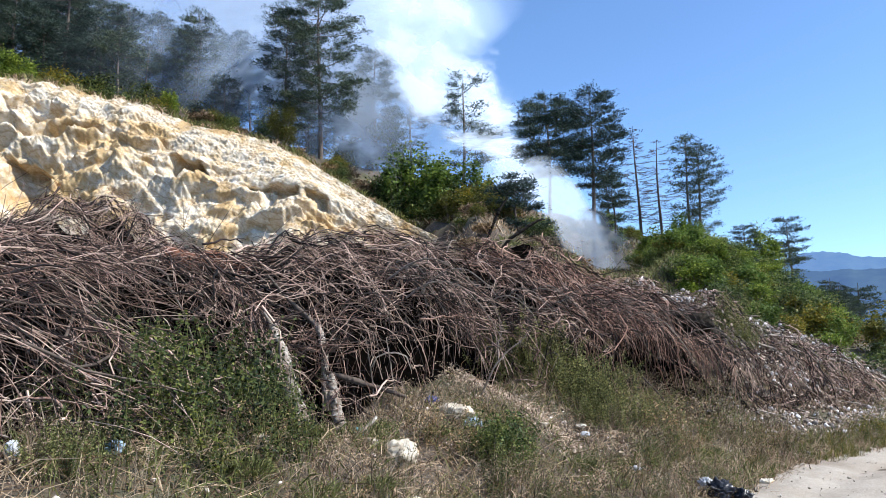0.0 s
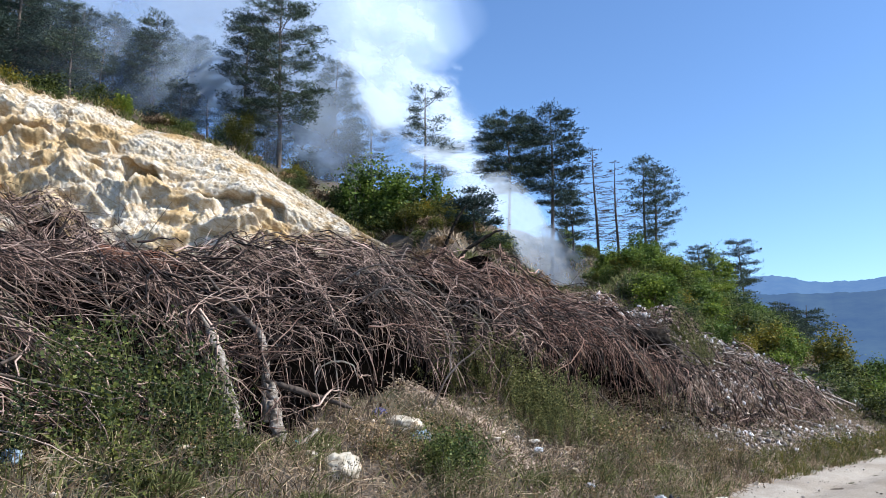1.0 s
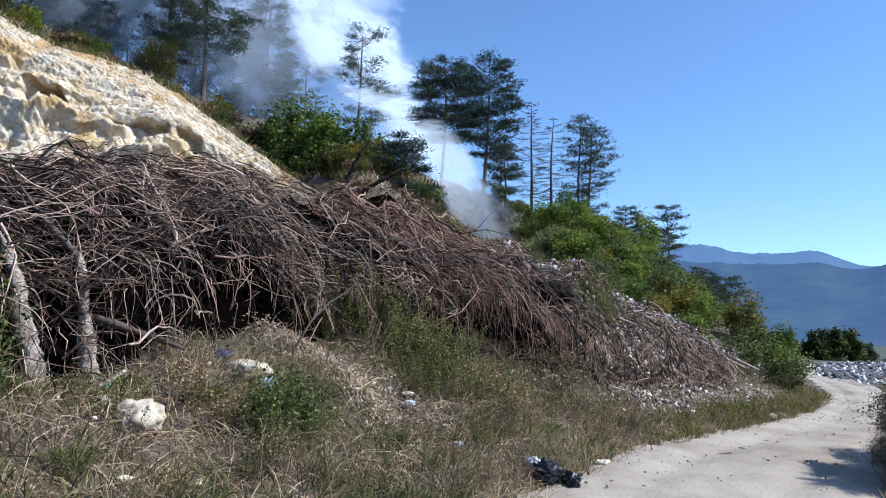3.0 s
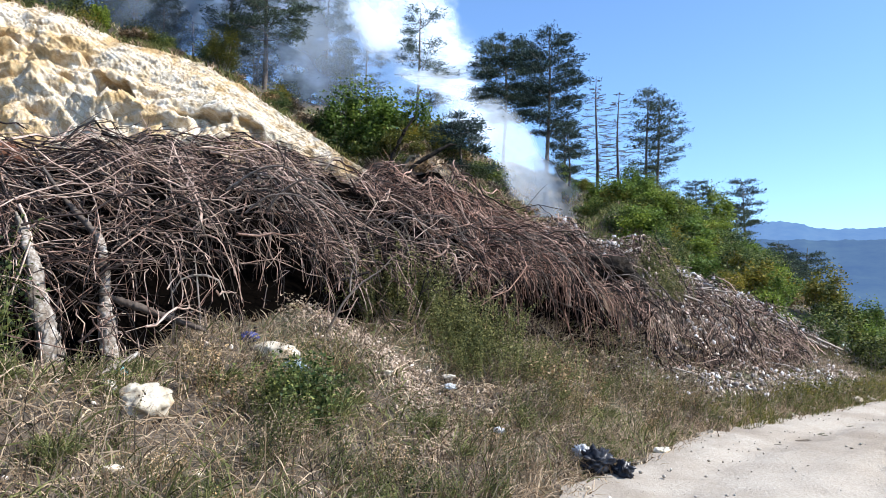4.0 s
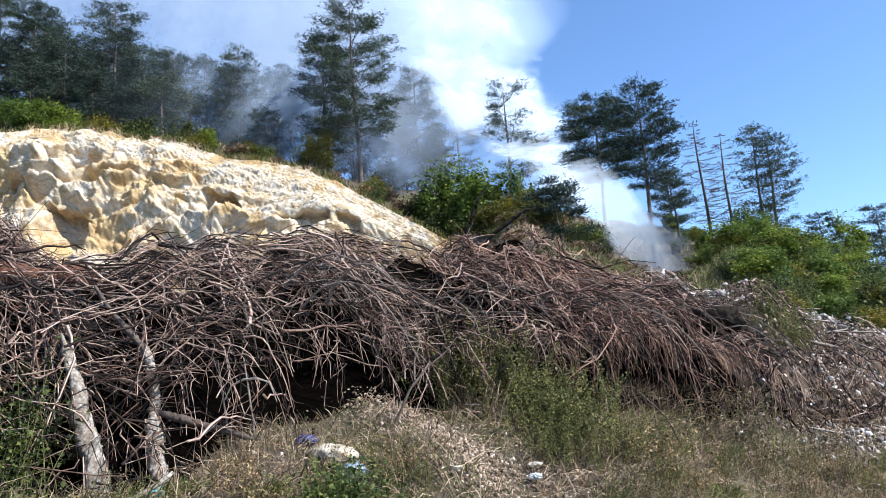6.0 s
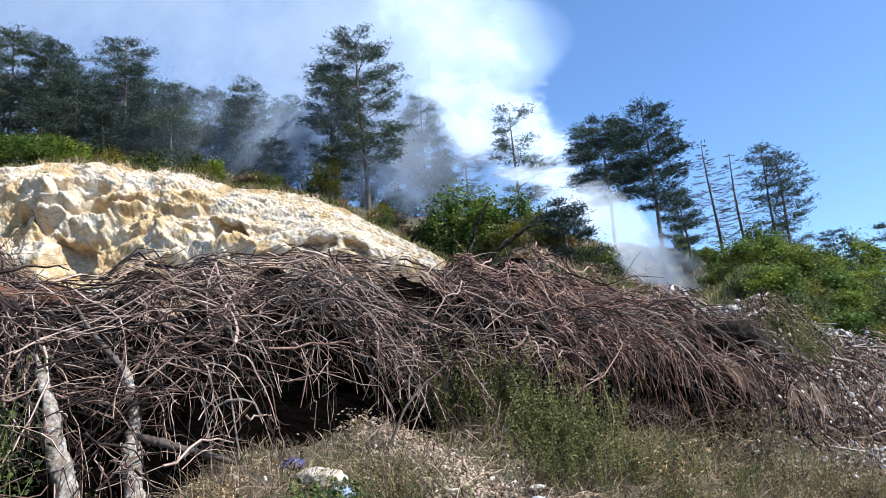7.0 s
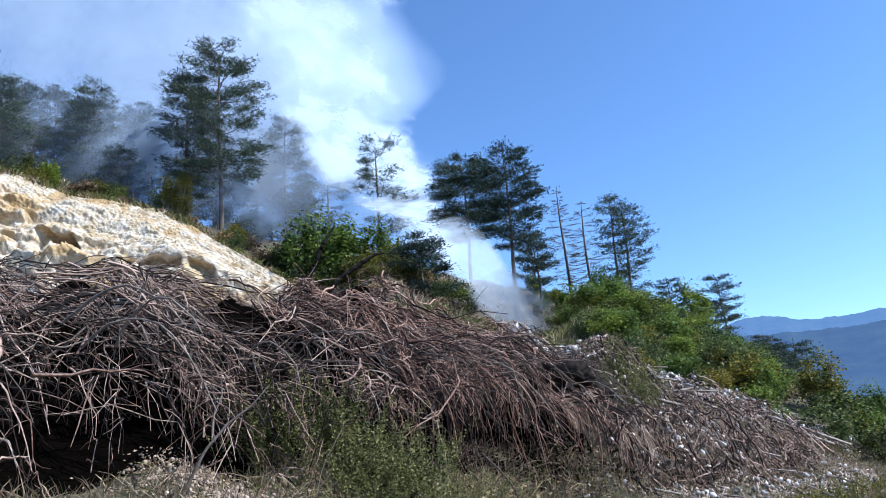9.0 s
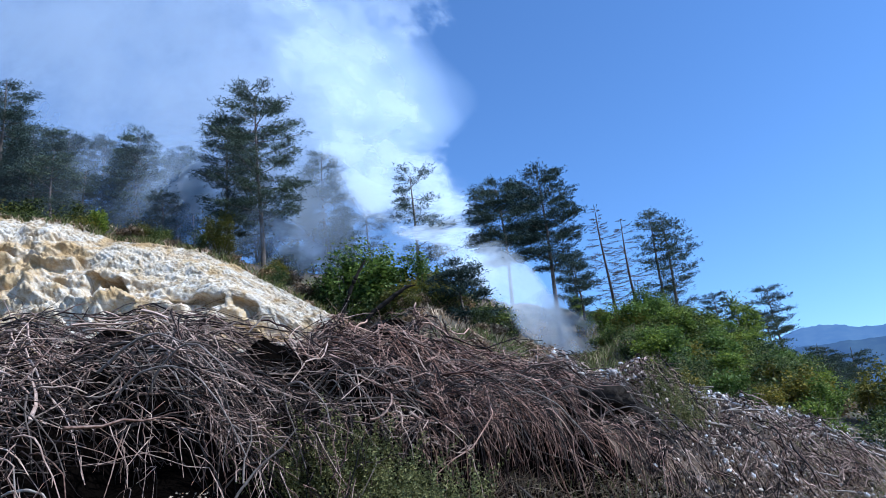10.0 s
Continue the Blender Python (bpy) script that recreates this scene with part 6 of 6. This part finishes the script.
for x, y, turn, size in [(-1.75, 6.25, 60, 1.0), (-2.55, 5.9, 140, 1.0), (-1.5, 6.9, 200, 0.9), (-2.1, 6.6, 20, 1.15), (-2.75, 6.5, 300, 1.1), (-1.25, 6.2, 10, 0.6), (-2.35, 7.1, 250, 1.15), (-2.9, 5.2, 170, 0.7), (-2.15, 7.75, 45, 1.05), (-2.36, 4.95, 75, 0.8), (-1.34, 5.9, 15, 0.8), (-1.76, 5.15, 130, 0.75), (-2.2, 8.2, 240, 1.0), (-1.9, 7.0, 333, 1.1), (-2.6, 7.6, 111, 1.0), (-2.45, 6.2, 290, 1.1), (-1.95, 7.3, 70, 0.8), (-2.1, 7.5, 160, 1.3)]:
    resown(nettle, x, y, turn, size)
low = np.random.default_rng(114)
for _ in range(34):
    s, u = low.uniform(33.2, 38.0), low.uniform(0.25, 1.5)
    x, y = (float(c) for c in beside_road(s, u))
    resown(nettle, x, y, low.uniform(0, 360), low.uniform(0.22, 0.42))
climber = sown(weed("climbing_vine", "bright green climbing vine over dead branches", LEAF, 0.9, 0.7, 102, 22, 0.045, 40), -2.55, 6.35, 0, 0.9, True)
for x, y, turn, size in [(-2.75, 6.75, 100, 0.8), (-2.9, 7.3, 200, 0.7), (-2.3, 6.1, 33, 0.9)]:
    resown(climber, x, y, turn, size, True)
bramble = sown(weed("bramble_bush", "olive green bramble bush climbing the heap's front", LEAF_OLIVE, 1.15, 1.2, 103, 40, 0.032, 110, "bush"), 0.95, 11.6)
bramble_b = sown(weed("bramble_bush", "dark green bramble bush with yellow tips", LEAF_OLIVE, 1.05, 1.2, 104, 40, 0.030, 110, "bush"), 2.3, 10.95)
resown(bramble, 1.35, 11.9, 80, 1.0)
resown(bramble_b, 2.2, 11.2, 150, 0.95)
resown(bramble_b, 2.15, 10.5, 30, 0.6)
resown(bramble_b, 2.45, 11.6, 70, 0.9)
sown(weed("bramble_bush", "yellow-brown withering bush on the bank", LEAF_BROWN, 1.3, 0.8, 105, 30, 0.045, 26, "bush"), 4.75, 12.6)
resown(bramble_b, 2.95, 11.1, 200, 0.6)
resown(bramble_b, 3.4, 11.75, 20, 0.65)
resown(bramble_b, 6.3, 15.6, 30, 0.9, True)
resown(bramble_b, 6.2, 15.0, 300, 0.75, True)
resown(bramble_b, 6.55, 15.35, 100, 0.6, True)
resown(bramble, 1.73, 12.0, 120, 0.9)
resown(bramble_b, 1.9, 11.55, 260, 1.0)
brown_bush = sown(weed("dry_bush", "brown withering bush low on the bank", LEAF_BROWN, 0.9, 0.8, 112, 30, 0.04, 26, "bush"), 3.4, 10.9)
for x, y, turn, size in [(-0.2, 7.75, 60, 0.55), (0.1, 7.4, 200, 0.5), (4.6, 11.8, 100, 0.6), (2.8, 10.0, 170, 0.6), (5.9, 13.0, 10, 0.6)]:
    resown(brown_bush, x, y, turn, size)
nettles = sown(weed("green_weed", "fresh green leafy weed clump in dry grass", LEAF, 0.62, 0.45, 106, 46, 0.034, 40), 0.55, 7.75)
resown(nettles, 0.63, 7.60, 77, 1.0)
resown(nettles, 0.42, 7.45, 15, 0.8)
tall_grass = sown(tuft("grass_tuft", "olive green grass tuft in dry grass", GREEN_GRASS, 0.42, 0.4, 113, 300), 0.75, 8.15)
for x, y, turn, size in [(0.9, 8.5, 20, 0.7), (-0.6, 6.15, 210, 0.7), (1.6, 8.6, 280, 0.6), (2.3, 9.4, 100, 0.6), (3.9, 10.9, 160, 0.8), (-1.0, 5.6, 15, 0.9), (-1.5, 5.4, 60, 0.9), (1.9, 8.3, 300, 0.6), (-0.1, 7.9, 44, 0.7), (-1.3, 6.6, 60, 0.9), (-0.75, 7.9, 350, 0.7)]:
    resown(tall_grass, x, y, turn, size)
brown_weed = sown(weed("dry_weed", "brown withered weed tuft on the bank", LEAF_BROWN, 0.6, 0.6, 107, 34, 0.020, 30), 1.9, 9.0)
g = np.random.default_rng(108)
for _ in range(80):
    s, u = g.uniform(32, 50), g.uniform(0.25, 2.9)
    x, y = (float(c) for c in beside_road(s, u))
    if tipped(s, u) > 0.5 or slide(s, u) > g.random() or u > np.interp(s, [40, 42, 44], [2.9, 1.7, 1.1]):
        continue
    resown(brown_weed, x, y, g.uniform(0, 360), g.uniform(0.4, 0.95))
olive_weed = sown(weed("olive_weed", "olive green weed tuft on the bank", GREEN_GRASS, 0.5, 0.6, 109, 34, 0.021, 30), 2.6, 9.6)
for _ in range(95):
    s, u = g.uniform(32, 52), g.uniform(0.2, 2.9)
    x, y = (float(c) for c in beside_road(s, u))
    if tipped(s, u) > 0.4 or slide(s, u) > g.random() or u > np.interp(s, [40, 42, 44], [2.9, 1.7, 1.1]):
        continue
    resown(olive_weed, x, y, g.uniform(0, 360), g.uniform(0.4, 0.95))
goldenrod = sown(weed("goldenrod", "yellow flowering weed tuft by the road", LEAF_YELLOW, 0.55, 0.6, 110, 26, 0.04, 22), 8.6, 14.45)
for x, y, turn, size in [(9.2, 14.9, 40, 1.0), (9.8, 15.3, 90, 0.9), (8.0, 14.1, 150, 0.7), (10.6, 15.9, 220, 0.9), (11.3, 16.5, 300, 0.8)]:
    resown(goldenrod, x, y, turn, size)

# bushes on the valley side of the road
side_bush = stand(shrub("roadside_bush", "brownish roadside bush with small withering leaves", LEAF_DULL, 2.1, 2.1, 121, 13000, 0.040, 110, "bush", "bushes beside the road"), 10.7, 10.4)
olive_bush = stand(shrub("roadside_bush", "olive green roadside bush with small leaves", LEAF_DULL, 2.0, 2.1, 122, 13000, 0.040, 110, "bush", "bushes beside the road"), 12.4, 11.6)
for kind, x, y, turn, size in [(side_bush, 9.3, 9.6, 60, 0.85), (side_bush, 8.75, 9.75, 15, 0.68), (olive_bush, 9.7, 10.5, 75, 0.65), (side_bush, 8.2, 9.15, 220, 0.6), (side_bush, 11.9, 10.6, 200, 1.1), (olive_bush, 13.6, 10.9, 100, 1.2), (side_bush, 13.9, 13.2, 10, 0.8), (olive_bush, 10.2, 9.2, 20, 0.85), (side_bush, 9.35, 10.6, 90, 0.36), (olive_bush, 16.2, 15.0, 70, 0.8), (side_bush, 17.5, 16.8, 70, 0.7), (side_bush, 10.6, 11.6, 140, 0.42), (olive_bush, 11.6, 9.5, 300, 1.15)]:
    again(kind, x, y, turn, size)
for s, u, k, size in [(41.8, -3.2, 0, 0.34), (42.8, -3.1, 1, 0.40), (43.9, -3.2, 0, 0.44), (45.0, -3.1, 0, 0.40), (46.2, -3.1, 1, 0.42), (42.3, -3.5, 0, 0.55), (47.5, -3.0, 0, 0.40), (48.8, -3.0, 0, 0.36), (50.2, -2.9, 1, 0.36), (51.6, -2.8, 0, 0.34), (44.4, -3.9, 1, 0.6), (46.8, -4.0, 0, 0.6)]:
    x, y = (float(c) for c in beside_road(s, u))
    again((side_bush, olive_bush)[k], x, y, s * 77, size)
grass("verge_grass", "dry grass on the valley side verge", 16000, (34, 60), (-6.5, -2.95), (0.10, 0.40), (0.005, 0.012), DRY_GRASS, 75, 0.6)

# ---- valley ----
mx, my = np.meshgrid(np.linspace(30, 900, 60), np.linspace(-300, 1500, 90), indexing="ij")
MEADOW = surface("far meadow", [(0.3, (0.035, 0.05, 0.035)), (0.55, (0.07, 0.085, 0.06)), (0.75, (0.12, 0.12, 0.085))], 0.4, 0.03, 1.0, 0.0)
tagged(new("meadow", sheet("meadow", mx + 0.35 * np.maximum(my, 0), my, -0.80 + 0.05 * waves(mx, my, 60, 6), MEADOW)), "hazy green valley meadow beyond the dump", "meadow", kind="structure")
dump = new("waste_dump")
tagged(dump, "low grey heap of mixed household waste", "waste heap")
dx, dy = np.meshgrid(np.linspace(-1, 1, 40), np.linspace(-1, 1, 60), indexing="ij")


def dump_at(p, q):
    x = 35 + p * 8.5 + q * 9.5
    y = 36.5 - p * 5 + q * 15
    return x, y, -1.0 + 1.25 * np.clip(1 - p ** 4, 0, 1) * np.clip(1 - q ** 4, 0, 1) + 0.12 * waves(x, y, 4, 7)


X, Y, Z = dump_at(dx, dy)
part("dump_base", sheet("dump_base", X, Y, Z, WASTE), dump)
g = np.random.default_rng(131)
bits = []
for k in range(6500):
    p, q = g.uniform(-0.95, 0.95, 2)
    x, y, z = dump_at(p, q)
    size = 0.07 + 0.26 * g.random() ** 2.5
    v, f, _ = shapes[k % 8]
    turn = np.array(Euler((g.uniform(0, 6), g.uniform(0, 6), g.uniform(0, 6))).to_matrix())
    bits.append(((v * size * g.uniform(0.5, 1.5, 3)) @ turn.T + (x, y, z + 0.05), f))
tagged(part("waste_bits", mesh_of("waste_bits", *joined(*bits), WASTE), dump), kind="stuff")


def round_tree(label, height, width, seed):
    g = np.random.default_rng(seed)
    q = np.linspace(0, 1, 6)
    trunk = np.stack([0.1 * np.sin(q * 3), 0 * q, q * height * 0.6], -1)
    tree = new("broadleaf_tree")
    ends = g.normal(size=(26, 3))
    ends = unit(ends) * g.uniform(0.3, 1, (26, 1)) * [width / 2, width / 2, height * 0.46] + [0, 0, height * 0.48]
    limb = np.array([trunk[3] * (1 - w) + e * w for e in ends for w in [q[:, None]]])
    part("trunk", mesh_of("trunk", *joined(tubes(trunk[None], (0.16 * (1.2 - q))[None], 6), tubes(limb, np.tile(0.05 * (1.1 - q), (26, 1)), 4)), BARK, True), tree)
    n = 4200
    p = ends[g.integers(0, 26, n)] + g.normal(size=(n, 3)) * [width * 0.08, width * 0.08, height * 0.07]
    p[:, 2] = np.abs(p[:, 2])
    part("crown", mesh_of("crown", *leaf_cards(p, 0.34), LEAF_DARK), tree)
    return tagged(tree, label, "tree", "far trees in the valley")


far_tree = stand(round_tree("rounded dark green tree in the valley", 4.6, 4.2, 141), 67.0, 88)
for x, y, turn, size in [(64.6, 88, 50, 0.95), (70.0, 88.5, 90, 1.0), (77.8, 88, 130, 0.95), (74.0, 92, 200, 0.5), (83, 89, 10, 0.95), (86, 90, 60, 0.9), (94, 92, 100, 1.0), (63, 92, 30, 0.9), (76.5, 93, 70, 0.6), (103, 90, 70, 1.1)]:
    again(far_tree, x, y, turn, size)
# low dark hedge behind the dump
hedge = np.random.default_rng(142)
for k in range(16):
    again(kinds[2], 58.5 + 3.0 * k + hedge.normal(0, 0.4), 86 + hedge.normal(0, 0.5), hedge.uniform(0, 360), hedge.uniform(0.5, 0.7), tall=0.6)


# pale scree that slid from the heap's foot
bits = []
g = np.random.default_rng(151)
for k in range(10500):
    v0 = g.random()
    u = 3.95 - 3.0 * v0
    s = float(np.interp(u, [0.6, 1.4, 2.4, 3.4], [37.8, 38.1, 38.65, 38.7])) + g.normal(0, 0.36)
    x, y = (float(c) for c in beside_road(s, u))
    size = 0.006 + 0.045 * g.random() ** 5.5
    v, f, _ = shapes[k % 8]
    turn = np.array(Euler((g.uniform(0, 6), g.uniform(0, 6), g.uniform(0, 6))).to_matrix())
    bits.append(((v * size * g.uniform(0.6, 1.5, 3)) @ turn.T + (x, y, float(land(x, y)) + size * 0.2 + 0.02), f))
tagged(new("scree_patch", mesh_of("scree_patch", *joined(*bits), SCREE)), "pale beige scree and chips below the branch heap", "scree", kind="stuff")

# tan wood chips and bark strewn over the heap's back, with charred sticks
bits = []
g = np.random.default_rng(161)
CHIPS = surface("tan wood chips", [(0.1, (0.138, 0.082, 0.043)), (0.5, (0.344, 0.232, 0.138)), (0.9, (0.585, 0.456, 0.310))], 20, 5, 0.9, 0.2, 0.01, island=0.8)
for k in range(4200):
    s, u = g.uniform(42.0, 45.6), g.uniform(4.7, 8.2)
    if waves(s, u, 1.4, 162) < g.normal(0.0 if s > 43.2 else 0.45, 0.3):
        continue
    x, y = (float(c) for c in beside_road(s, u))
    size = 0.035 + 0.08 * g.random() ** 2
    v, f, _ = shapes[k % 8]
    turn = np.array(Euler((g.normal(0, 0.3), g.normal(0, 0.3), g.uniform(0, 6))).to_matrix())
    bits.append(((v * size * (2.2, 0.7, 0.25)) @ turn.T + (x, y, float(top_of(x, y)) + 0.03 + 0.12 * g.random()), f))
tagged(part("wood_chips", mesh_of("wood_chips", *joined(*bits), CHIPS), brush_heap, "tan wood chips and bark"), kind="stuff")
